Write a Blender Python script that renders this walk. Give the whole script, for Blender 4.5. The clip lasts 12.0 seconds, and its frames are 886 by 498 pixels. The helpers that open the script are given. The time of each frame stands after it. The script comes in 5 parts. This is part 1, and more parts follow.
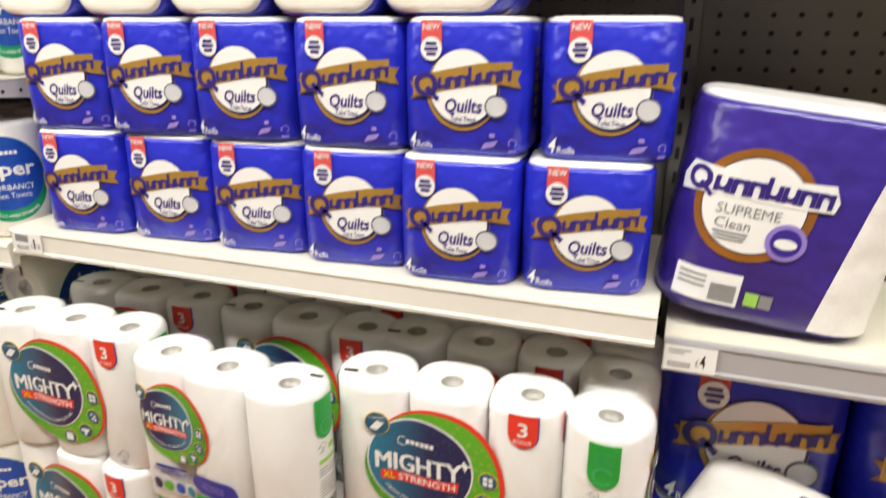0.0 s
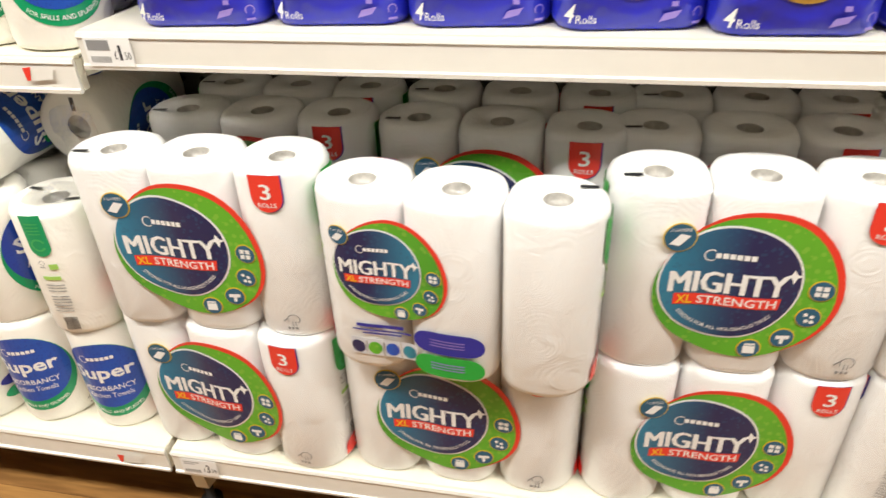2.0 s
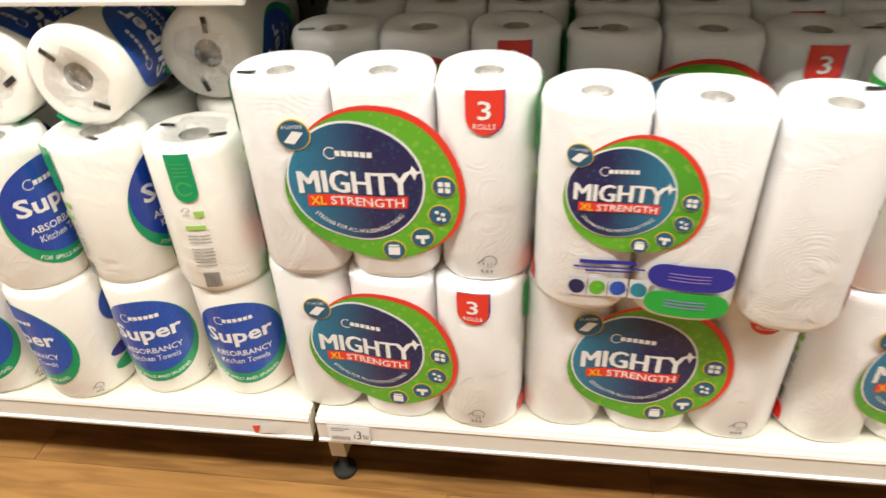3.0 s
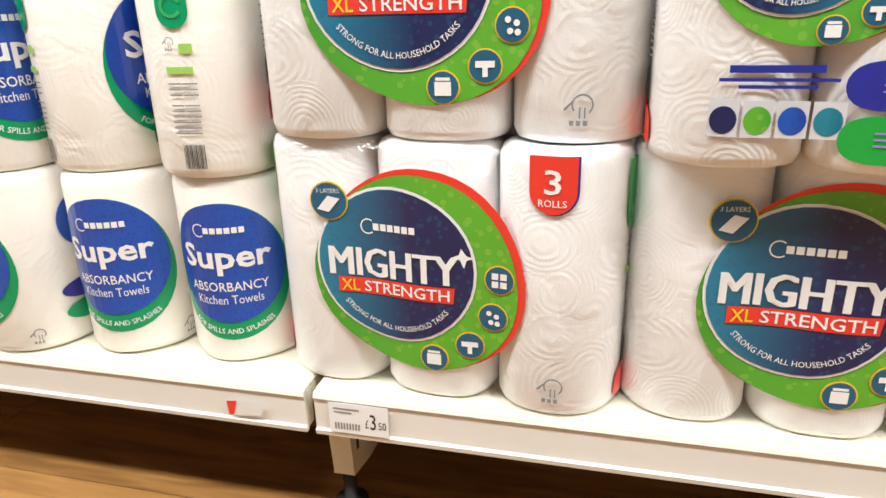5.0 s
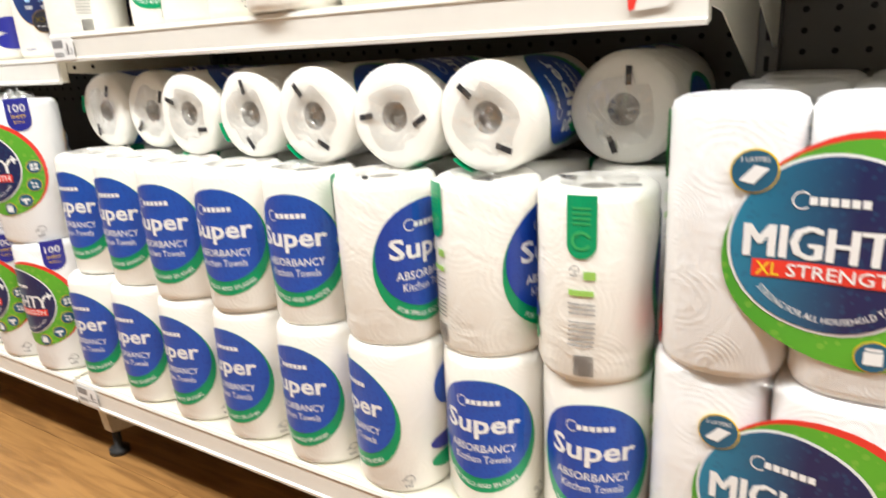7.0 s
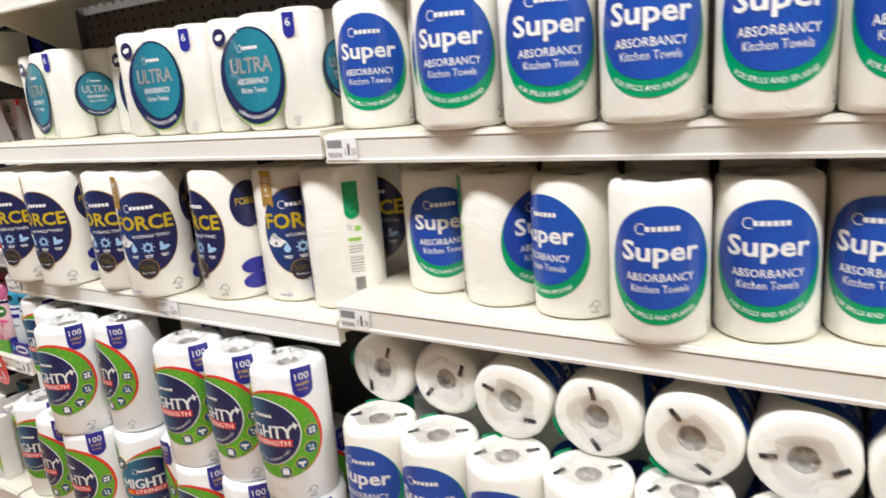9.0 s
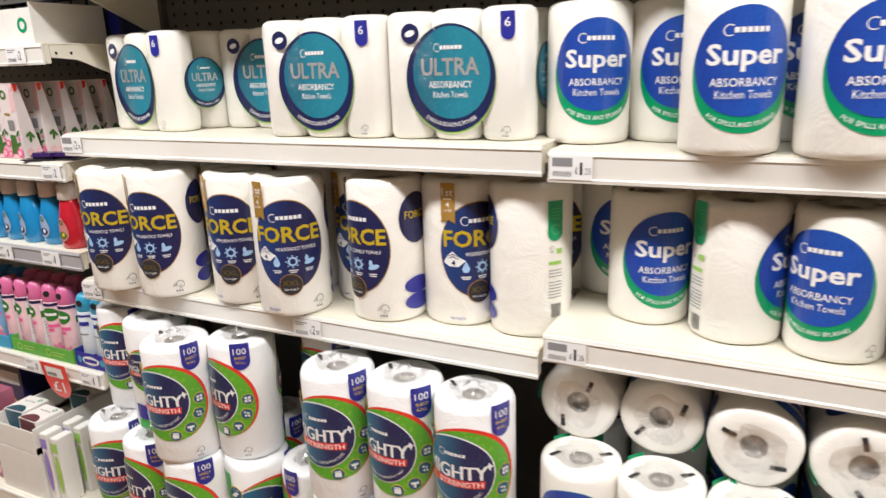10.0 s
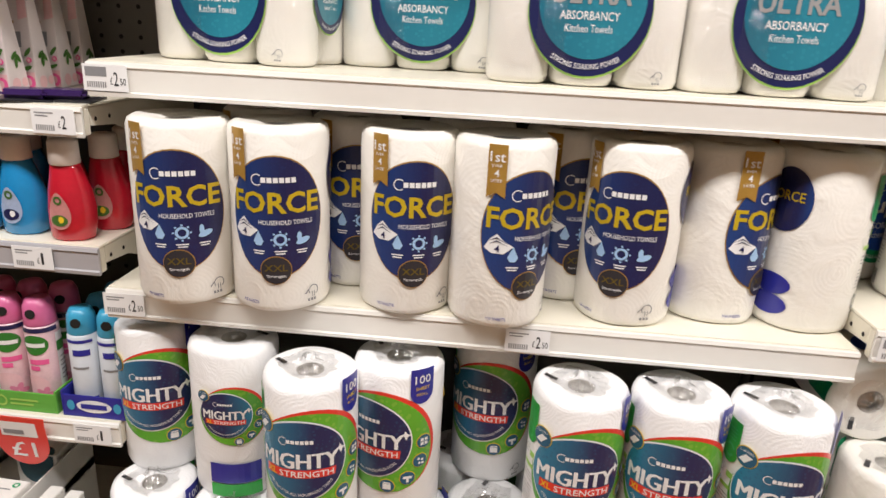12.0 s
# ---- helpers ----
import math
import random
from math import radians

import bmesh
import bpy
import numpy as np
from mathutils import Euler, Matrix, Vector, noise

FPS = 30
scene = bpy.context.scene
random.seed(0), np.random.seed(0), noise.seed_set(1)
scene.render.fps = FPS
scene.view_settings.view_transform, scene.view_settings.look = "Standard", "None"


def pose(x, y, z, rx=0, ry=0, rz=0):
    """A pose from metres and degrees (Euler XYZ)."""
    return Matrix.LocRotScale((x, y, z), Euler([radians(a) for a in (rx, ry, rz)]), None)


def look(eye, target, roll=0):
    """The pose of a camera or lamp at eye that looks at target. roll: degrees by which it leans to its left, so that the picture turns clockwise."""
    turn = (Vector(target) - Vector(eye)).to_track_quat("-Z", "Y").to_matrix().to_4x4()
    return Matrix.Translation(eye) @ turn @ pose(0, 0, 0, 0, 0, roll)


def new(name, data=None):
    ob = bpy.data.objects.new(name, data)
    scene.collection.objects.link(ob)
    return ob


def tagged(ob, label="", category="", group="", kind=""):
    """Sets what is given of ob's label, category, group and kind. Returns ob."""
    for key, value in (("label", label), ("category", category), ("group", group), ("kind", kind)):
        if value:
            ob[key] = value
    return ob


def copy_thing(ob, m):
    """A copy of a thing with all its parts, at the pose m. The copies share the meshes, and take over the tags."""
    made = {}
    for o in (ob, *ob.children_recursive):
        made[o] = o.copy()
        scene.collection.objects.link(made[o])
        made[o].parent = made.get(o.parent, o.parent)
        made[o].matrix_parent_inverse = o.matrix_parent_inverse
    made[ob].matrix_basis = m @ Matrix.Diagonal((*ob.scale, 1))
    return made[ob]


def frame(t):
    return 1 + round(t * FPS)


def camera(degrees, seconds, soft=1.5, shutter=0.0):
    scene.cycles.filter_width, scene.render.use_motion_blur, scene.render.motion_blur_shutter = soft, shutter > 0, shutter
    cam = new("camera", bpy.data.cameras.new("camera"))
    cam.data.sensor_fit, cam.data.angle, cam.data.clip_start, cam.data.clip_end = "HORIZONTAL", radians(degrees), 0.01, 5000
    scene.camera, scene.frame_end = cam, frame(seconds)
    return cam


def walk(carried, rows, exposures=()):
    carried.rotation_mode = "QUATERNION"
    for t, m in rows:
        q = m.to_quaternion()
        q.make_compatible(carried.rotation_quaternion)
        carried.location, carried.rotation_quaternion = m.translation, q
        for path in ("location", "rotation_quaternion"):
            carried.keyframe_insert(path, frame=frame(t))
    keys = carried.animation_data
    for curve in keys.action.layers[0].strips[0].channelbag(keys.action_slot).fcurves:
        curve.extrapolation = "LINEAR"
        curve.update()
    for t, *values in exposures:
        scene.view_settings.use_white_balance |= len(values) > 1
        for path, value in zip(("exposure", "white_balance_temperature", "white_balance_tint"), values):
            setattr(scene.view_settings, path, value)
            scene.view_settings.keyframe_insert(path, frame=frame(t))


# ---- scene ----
PATH = [
    (0, (1.274, -0.83, 1.338), (0.632, 0.954, 0.701), -0.0),
    (0.5, (1.162, -0.86, 1.289), (0.579, 0.828, 0.389), -1.6),
    (1, (1.053, -0.816, 1.215), (0.49, 0.827, 0.224), -2.8),
    (1.5, (0.881, -0.758, 1.186), (0.426, 0.897, 0.159), -3.2),
    (2, (0.712, -0.746, 1.172), (0.353, 0.911, 0.111), -2.4),
    (2.5, (0.496, -0.782, 1.167), (0.247, 0.843, 0.028), -5.1),
    (3, (0.358, -0.727, 1.082), (0.108, 0.889, -0.069), -2.8),
    (3.5, (0.288, -0.628, 0.989), (-0.042, 0.972, -0.165), 0.1),
    (3.7, (0.283, -0.607, 0.945), (0.006, 0.971, -0.253), 0.2),
    (5.3, (0.348, -0.622, 0.61), (-0.165, 1.203, -0.028), -2.5),
    (5.5, (0.352, -0.613, 0.62), (-0.171, 1.2, -0.042), -3.7),
    (6, (0.33, -0.624, 0.64), (-0.328, 1.171, 0.051), -3.5),
    (6.2, (0.311, -0.625, 0.672), (-0.436, 1.136, 0.091), -3.6),
    (6.5, (0.242, -0.667, 0.732), (-0.609, 1.063, 0.199), -1.8),
    (7, (0.148, -0.676, 0.855), (-0.882, 0.934, 0.266), -3.3),
    (7.2, (0.121, -0.671, 0.925), (-0.941, 0.916, 0.33), -4.7),
    (8.8, (-0.307, -0.836, 1.273), (-1.349, 0.796, 0.772), -4.7),
    (9, (-0.393, -0.858, 1.308), (-1.408, 0.798, 0.83), -4.6),
    (9.5, (-0.606, -0.903, 1.343), (-1.63, 0.751, 0.879), -1.6),
    (10, (-0.89, -0.973, 1.383), (-1.749, 0.75, 0.844), -2.0),
    (10.5, (-1.156, -0.933, 1.328), (-1.924, 0.84, 0.81), -1.5),
    (11, (-1.439, -0.925, 1.355), (-2.102, 0.856, 0.734), 1.1),
    (11.5, (-1.655, -0.94, 1.329), (-2.016, 0.93, 0.717), -0.7),
    (12, (-1.823, -0.897, 1.322), (-1.976, 0.992, 0.684), 3.0),
]
cam = camera(66.6, 12.0, soft=1.5, shutter=0.3)
walk(cam, [(t, look(e, g, r)) for t, e, g, r in PATH], exposures=[(0, -0.12, 6650, 7), (1.0, -0.04, 6750, 6), (2.5, 0.06, 6600, 7), (3.7, 0.16, 6500, 7), (5.3, 0.30, 6150, 8), (7.2, 0.18, 6200, 8), (8.8, -0.20, 6100, 9), (10.0, -0.25, 6250, 12), (12, -0.38, 6450, 14)])

# ---- light: a closed shop hall with rows of ceiling strip lights ----
world = bpy.data.worlds.new("shop_air")
scene.world = world
world.use_nodes = True
world.node_tree.nodes["Background"].inputs[0].default_value = (1.0, 0.95, 0.88, 1)
world.node_tree.nodes["Background"].inputs[1].default_value = 0.006


def strip_light(x, y, power):
    la = bpy.data.lights.new("strip_lamp", "AREA")
    la.shape, la.size, la.size_y, la.energy, la.color = "RECTANGLE", 1.5, 0.3, power, (1.0, 0.965, 0.91)
    ob = new("strip_lamp", la)
    ob.matrix_world = pose(x, y, 2.92)
    return ob


for lx in (-4.2, -2.2, -0.2, 1.8, 3.8):
    strip_light(lx, -0.98, 62)

# ---- materials ----
MATS = {}


def nodes_of(name):
    m = bpy.data.materials.new(name)
    m.use_nodes = True
    nt = m.node_tree
    return m, nt, nt.nodes["Principled BSDF"]


def tint(c, k):
    return (min(1, c[0] * k), min(1, c[1] * k), min(1, c[2] * k), 1)


def plain(name, color, rough=0.5, metal=0.0, coat=0.0, vary=0.08, scale=18.0, bump=0.0, bscale=120.0, spec=0.5):
    """A painted or printed surface: colour broken at two scales, with fine relief."""
    if name in MATS:
        return MATS[name]
    m, nt, b = nodes_of(name)
    N, L = nt.nodes.new, nt.links.new
    co = N("ShaderNodeTexCoord")
    n1, n2 = N("ShaderNodeTexNoise"), N("ShaderNodeTexNoise")
    n1.inputs["Scale"].default_value, n2.inputs["Scale"].default_value = scale, scale * 9
    mix = N("ShaderNodeMath")
    mix.operation = "MULTIPLY_ADD"
    mix.inputs[1].default_value = 0.35
    ramp = N("ShaderNodeValToRGB")
    ramp.color_ramp.elements[0].position, ramp.color_ramp.elements[1].position = 0.35, 0.95
    ramp.color_ramp.elements[0].color = tint(color, 1 - vary)
    ramp.color_ramp.elements[1].color = tint(color, 1 + vary)
    L(co.outputs["Object"], n1.inputs["Vector"])
    L(co.outputs["Object"], n2.inputs["Vector"])
    L(n2.outputs[0], mix.inputs[0])
    L(n1.outputs[0], mix.inputs[2])
    L(mix.outputs[0], ramp.inputs[0])
    L(ramp.outputs[0], b.inputs["Base Color"])
    b.inputs["Roughness"].default_value = rough
    b.inputs["Metallic"].default_value = metal
    b.inputs["Coat Weight"].default_value = coat
    b.inputs["Coat Roughness"].default_value = 0.15
    b.inputs["Specular IOR Level"].default_value = spec
    if bump:
        n3, bp = N("ShaderNodeTexNoise"), N("ShaderNodeBump")
        n3.inputs["Scale"].default_value = bscale
        bp.inputs["Strength"].default_value, bp.inputs["Distance"].default_value = min(1.0, bump), 0.002 if bscale > 60 else 0.012
        L(co.outputs["Object"], n3.inputs["Vector"])
        L(n3.outputs[0], bp.inputs["Height"])
        L(bp.outputs[0], b.inputs["Normal"])
    MATS[name] = m
    return m


def tissue(name, color, cell, swirl, film, emboss):
    """Embossed paper under clear film: swirls of dots and soft wrinkles of the wrapping."""
    m, nt, b = nodes_of(name)
    N, L = nt.nodes.new, nt.links.new
    co = N("ShaderNodeTexCoord")
    vo, wr, dots, fold = N("ShaderNodeTexVoronoi"), N("ShaderNodeMath"), N("ShaderNodeTexVoronoi"), N("ShaderNodeTexNoise")
    vo.inputs["Scale"].default_value, dots.inputs["Scale"].default_value, fold.inputs["Scale"].default_value = cell, cell * 14, 14
    fold.inputs["Detail"].default_value, fold.inputs["Distortion"].default_value = 4, 1.2
    ang = N("ShaderNodeMath")
    ang.operation, ang.inputs[1].default_value = "MULTIPLY", swirl
    wr.operation = "SINE"
    for n in (vo, dots, fold):
        L(co.outputs["Object"], n.inputs["Vector"])
    L(vo.outputs["Distance"], ang.inputs[0])
    L(ang.outputs[0], wr.inputs[0])
    mul = N("ShaderNodeMath")
    mul.operation = "MULTIPLY"
    L(wr.outputs[0], mul.inputs[0])
    L(dots.outputs["Distance"], mul.inputs[1])
    b1, b2 = N("ShaderNodeBump"), N("ShaderNodeBump")
    b1.inputs["Strength"].default_value, b1.inputs["Distance"].default_value = emboss, 0.0022
    b2.inputs["Strength"].default_value, b2.inputs["Distance"].default_value = 0.65, 0.006
    L(mul.outputs[0], b1.inputs["Height"])
    L(fold.outputs[0], b2.inputs["Height"])
    L(b2.outputs[0], b1.inputs["Normal"])
    L(b1.outputs[0], b.inputs["Normal"])
    L(b2.outputs[0], b.inputs["Coat Normal"])
    ramp = N("ShaderNodeValToRGB")
    ramp.color_ramp.elements[0].color, ramp.color_ramp.elements[1].color = tint(color, 0.93), tint(color, 1.03)
    L(fold.outputs[0], ramp.inputs[0])
    L(ramp.outputs[0], b.inputs["Base Color"])
    b.inputs["Roughness"].default_value = 0.6
    b.inputs["Coat Weight"].default_value = film
    b.inputs["Coat Roughness"].default_value = 0.16
    MATS[name] = m
    return m


def shaded_print(name, left, right, dot, scale=240.0):
    """Printed film whose ink runs from one colour to another across it, with a fine dot pattern."""
    m, nt, b = nodes_of(name)
    N, L = nt.nodes.new, nt.links.new
    co, sep, ramp, vo, mixn = N("ShaderNodeTexCoord"), N("ShaderNodeSeparateXYZ"), N("ShaderNodeValToRGB"), N("ShaderNodeTexVoronoi"), N("ShaderNodeMix")
    L(co.outputs["Generated"], sep.inputs[0])
    ramp.color_ramp.elements[0].color, ramp.color_ramp.elements[1].color = (*left, 1), (*right, 1)
    ramp.color_ramp.elements[0].position, ramp.color_ramp.elements[1].position = 0.05, 0.6
    L(sep.outputs[0], ramp.inputs[0])
    vo.inputs["Scale"].default_value = scale
    L(co.outputs["Object"], vo.inputs["Vector"])
    th = N("ShaderNodeMath")
    th.operation, th.inputs[1].default_value = "LESS_THAN", 0.32
    L(vo.outputs["Distance"], th.inputs[0])
    am = N("ShaderNodeMath")
    am.operation, am.inputs[1].default_value = "MULTIPLY", 0.35
    L(th.outputs[0], am.inputs[0])
    mixn.data_type = "RGBA"
    L(am.outputs[0], mixn.inputs[0])
    L(ramp.outputs[0], mixn.inputs[6])
    mixn.inputs[7].default_value = (*dot, 1)
    L(mixn.outputs[2], b.inputs["Base Color"])
    fold, bp = N("ShaderNodeTexNoise"), N("ShaderNodeBump")
    fold.inputs["Scale"].default_value = 16
    bp.inputs["Strength"].default_value, bp.inputs["Distance"].default_value = 0.4, 0.006
    L(co.outputs["Object"], fold.inputs["Vector"])
    L(fold.outputs[0], bp.inputs["Height"])
    L(bp.outputs[0], b.inputs["Normal"])
    b.inputs["Roughness"].default_value = 0.28
    b.inputs["Coat Weight"].default_value = 0.3
    MATS[name] = m
    return m


def clear_film(name, gloss, rough):
    m = bpy.data.materials.new(name)
    m.use_nodes = True
    nt = m.node_tree
    nt.nodes.clear()
    N, L = nt.nodes.new, nt.links.new
    out, mx, tr, gl = N("ShaderNodeOutputMaterial"), N("ShaderNodeMixShader"), N("ShaderNodeBsdfTransparent"), N("ShaderNodeBsdfGlossy")
    co, no, bp = N("ShaderNodeTexCoord"), N("ShaderNodeTexNoise"), N("ShaderNodeBump")
    no.inputs["Scale"].default_value, no.inputs["Detail"].default_value, no.inputs["Distortion"].default_value = 22, 5, 1.5
    bp.inputs["Strength"].default_value, bp.inputs["Distance"].default_value = 0.8, 0.01
    gl.inputs["Roughness"].default_value = rough
    L(co.outputs["Object"], no.inputs["Vector"])
    L(no.outputs[0], bp.inputs["Height"])
    L(bp.outputs[0], gl.inputs["Normal"])
    mx.inputs[0].default_value = gloss
    L(tr.outputs[0], mx.inputs[1])
    L(gl.outputs[0], mx.inputs[2])
    L(mx.outputs[0], out.inputs[0])
    MATS[name] = m
    return m


def wood_floor():
    m, nt, b = nodes_of("laminate_oak")
    N, L = nt.nodes.new, nt.links.new
    co, mp, n1, n2, info, add, ramp, bp = (N("ShaderNodeTexCoord"), N("ShaderNodeMapping"), N("ShaderNodeTexNoise"), N("ShaderNodeTexNoise"), N("ShaderNodeObjectInfo"),
                                           N("ShaderNodeMath"), N("ShaderNodeValToRGB"), N("ShaderNodeBump"))
    mp.inputs["Scale"].default_value = (2.2, 22, 22)
    n1.inputs["Scale"].default_value, n1.inputs["Detail"].default_value, n1.inputs["Distortion"].default_value = 2.0, 6, 0.8
    n2.inputs["Scale"].default_value = 3.0
    L(co.outputs["Object"], mp.inputs[0])
    L(mp.outputs[0], n1.inputs["Vector"])
    L(co.outputs["Object"], n2.inputs["Vector"])
    add.operation, add.inputs[1].default_value = "MULTIPLY_ADD", 0.3
    L(info.outputs["Random"], add.inputs[0])
    L(n1.outputs[0], add.inputs[2])
    L(add.outputs[0], ramp.inputs[0])
    e = ramp.color_ramp.elements
    e[0].color, e[1].color = (0.15, 0.066, 0.018, 1), (0.39, 0.20, 0.062, 1)
    e[0].position, e[1].position = 0.36, 0.84
    L(ramp.outputs[0], b.inputs["Base Color"])
    L(n1.outputs[0], bp.inputs["Height"])
    bp.inputs["Strength"].default_value, bp.inputs["Distance"].default_value = 0.2, 0.001
    L(bp.outputs[0], b.inputs["Normal"])
    b.inputs["Roughness"].default_value = 0.42
    MATS["laminate_oak"] = m
    return m


PAPER_WARM = tissue("tissue_cream_white", (0.92, 0.895, 0.835), 13, 75, 0.4, 0.08)
PAPER_COOL = tissue("tissue_bright_white", (0.94, 0.94, 0.94), 15, 95, 0.4, 0.12)
FILM = clear_film("clear_film", 0.08, 0.14)
PUCKER = clear_film("gathered_film", 0.30, 0.12)
CORE = plain("grey_card_core", (0.40, 0.38, 0.35), 0.3, vary=0.35, scale=60, bump=1.0, bscale=90, coat=0.6)
SHELF = plain("cream_powder_coat", (0.80, 0.76, 0.64), 0.38, vary=0.03, scale=6, bump=0.05, bscale=500)
STRIP = plain("white_ticket_plastic", (0.80, 0.78, 0.73), 0.3, vary=0.04, scale=5, coat=0.2)
PEG = plain("dark_grey_pegboard", (0.125, 0.115, 0.102), 0.55, vary=0.12, scale=4, bump=0.1)
HOLE = plain("peg_hole_black", (0.012, 0.011, 0.010), 0.9)
BLACK = plain("black_rubber", (0.02, 0.02, 0.02), 0.6)
STEEL = plain("cream_steel_foot", (0.62, 0.57, 0.46), 0.4, vary=0.08)
WALLP = plain("painted_wall", (0.24, 0.23, 0.21), 0.8, vary=0.05, scale=2)
CEIL = plain("ceiling_tile_grey", (0.45, 0.44, 0.42), 0.9, vary=0.04, scale=3)
INKW = plain("white_ink", (0.86, 0.86, 0.86), 0.35, vary=0.02)
INKK = plain("black_ink", (0.025, 0.025, 0.03), 0.35)
INKG = plain("grey_ink", (0.25, 0.25, 0.26), 0.4)
RED = plain("red_ink", (0.80, 0.045, 0.03), 0.3, coat=0.3, vary=0.04)
YEL = plain("yellow_ink", (0.85, 0.58, 0.03), 0.3)
GREEN = plain("green_ink", (0.0, 0.32, 0.125), 0.3, coat=0.3, vary=0.06)
LGREEN = plain("light_green_ink", (0.35, 0.62, 0.12), 0.35)
LEAFG = shaded_print("leaf_green_print", (0.07, 0.33, 0.03), (0.12, 0.42, 0.03), (0.32, 0.55, 0.08), 90)
NAVY = plain("navy_ink", (0.012, 0.016, 0.085), 0.28, coat=0.3, vary=0.1)
ROYAL = plain("royal_blue_ink", (0.02, 0.025, 0.30), 0.3, coat=0.3, vary=0.05)
MIGHTYB = shaded_print("teal_to_navy_print", (0.02, 0.20, 0.34), (0.012, 0.018, 0.09), (0.02, 0.10, 0.20), 130)
SUPERB = shaded_print("bright_blue_print", (0.012, 0.055, 0.36), (0.014, 0.085, 0.45), (0.010, 0.025, 0.24), 200)
FORCEB = shaded_print("deep_navy_print", (0.015, 0.05, 0.20), (0.012, 0.014, 0.075), (0.015, 0.03, 0.12), 200)
TEAL = shaded_print("teal_print", (0.012, 0.15, 0.235), (0.02, 0.22, 0.31), (0.035, 0.29, 0.39), 120)
GOLD = plain("gold_ink", (0.50, 0.29, 0.06), 0.32, metal=0.35, vary=0.12, scale=40)
FORCEG = plain("yellow_gold_ink", (0.62, 0.45, 0.02), 0.32, metal=0.2, vary=0.1, scale=40)
QBLUE = plain("ultramarine_film", (0.018, 0.026, 0.54), 0.32, coat=0.35, vary=0.12, scale=9, bump=1.0, bscale=20)
PURPLE = plain("violet_film", (0.042, 0.022, 0.27), 0.3, coat=0.35, vary=0.16, scale=8, bump=1.0, bscale=16)
LILAC = plain("lilac_ink", (0.30, 0.22, 0.62), 0.35)
PINK = plain("pink_ink", (0.83, 0.12, 0.33), 0.35, vary=0.06)
PALEPINK = plain("pale_pink_print", (0.80, 0.50, 0.54), 0.45, vary=0.1)
CARD = plain("white_card", (0.78, 0.76, 0.72), 0.6, vary=0.04)
BLUEFLUID = plain("clear_blue_plastic", (0.010, 0.25, 0.56), 0.14, coat=0.5, vary=0.12)
REDFLUID = plain("clear_red_plastic", (0.55, 0.012, 0.03), 0.16, coat=0.5, vary=0.15)
CYAN = plain("cyan_cap_plastic", (0.05, 0.36, 0.58), 0.3)
CARDGREEN = plain("green_display_card", (0.12, 0.42, 0.06), 0.5)
FLOORW = wood_floor()


# ---- building blocks ----
def part(name, bm, material, parent, label="", smooth=False):
    me = bpy.data.meshes.new(name)
    bm.to_mesh(me)
    bm.free()
    me.materials.append(material)
    if smooth:
        for p in me.polygons:
            p.use_smooth = True
    ob = new(name, me)
    ob.parent = parent
    if label:
        ob["label"] = label
    return ob


def thing(name, label, category, group="", m=None, kind=""):
    ob = new(name)
    ob.empty_display_size = 0.05
    tagged(ob, label, category, group, kind)
    if m is not None:
        ob.matrix_basis = m
    return ob


def box(x0, x1, y0, y1, z0, z1, bevel=0.0, bm=None):
    bm = bm or bmesh.new()
    v = [bm.verts.new((x, y, z)) for z in (z0, z1) for y in (y0, y1) for x in (x0, x1)]
    fs = [bm.faces.new([v[i] for i in q]) for q in ((0, 2, 3, 1), (4, 5, 7, 6), (0, 1, 5, 4), (2, 6, 7, 3), (0, 4, 6, 2), (1, 3, 7, 5))]
    if bevel:
        es = list({e for f in fs for e in f.edges})
        bmesh.ops.bevel(bm, geom=es, offset=bevel, segments=2, affect="EDGES")
    return bm


def lathe(profile, n=40, wob=0.0, phase=0.0, bm=None, x=0.0, y=0.0, square=None):
    """A turned body; square: (power, side) presses it towards a square, but for the free side (-1 or 1) of an end roll."""
    bm = bm or bmesh.new()
    widest = max(p[0] for p in profile)
    rings = []
    for r, z in profile:
        if r < 1e-5:
            rings.append([bm.verts.new((x, y, z))])
            continue
        ring = []
        for i in range(n):
            a = 2 * math.pi * i / n
            k = 1 + wob * (math.cos(3 * a + phase) + 0.6 * math.cos(5 * a + 2 * phase))
            if square and math.sin(a) * square[1] <= 1e-6:
                k += ((abs(math.cos(a)) ** square[0] + abs(math.sin(a)) ** square[0]) ** (-1 / square[0]) - 1) * (r / widest) ** 3
            ring.append(bm.verts.new((x + r * k * math.sin(a), y - r * k * math.cos(a), z)))
        rings.append(ring)
    for a, b in zip(rings, rings[1:]):
        for i in range(n):
            j = (i + 1) % n
            if len(a) == 1 and len(b) == 1:
                continue
            if len(a) == 1:
                bm.faces.new((a[0], b[j], b[i]))
            elif len(b) == 1:
                bm.faces.new((a[i], a[j], b[0]))
            else:
                bm.faces.new((a[i], a[j], b[j], b[i]))
    return bm


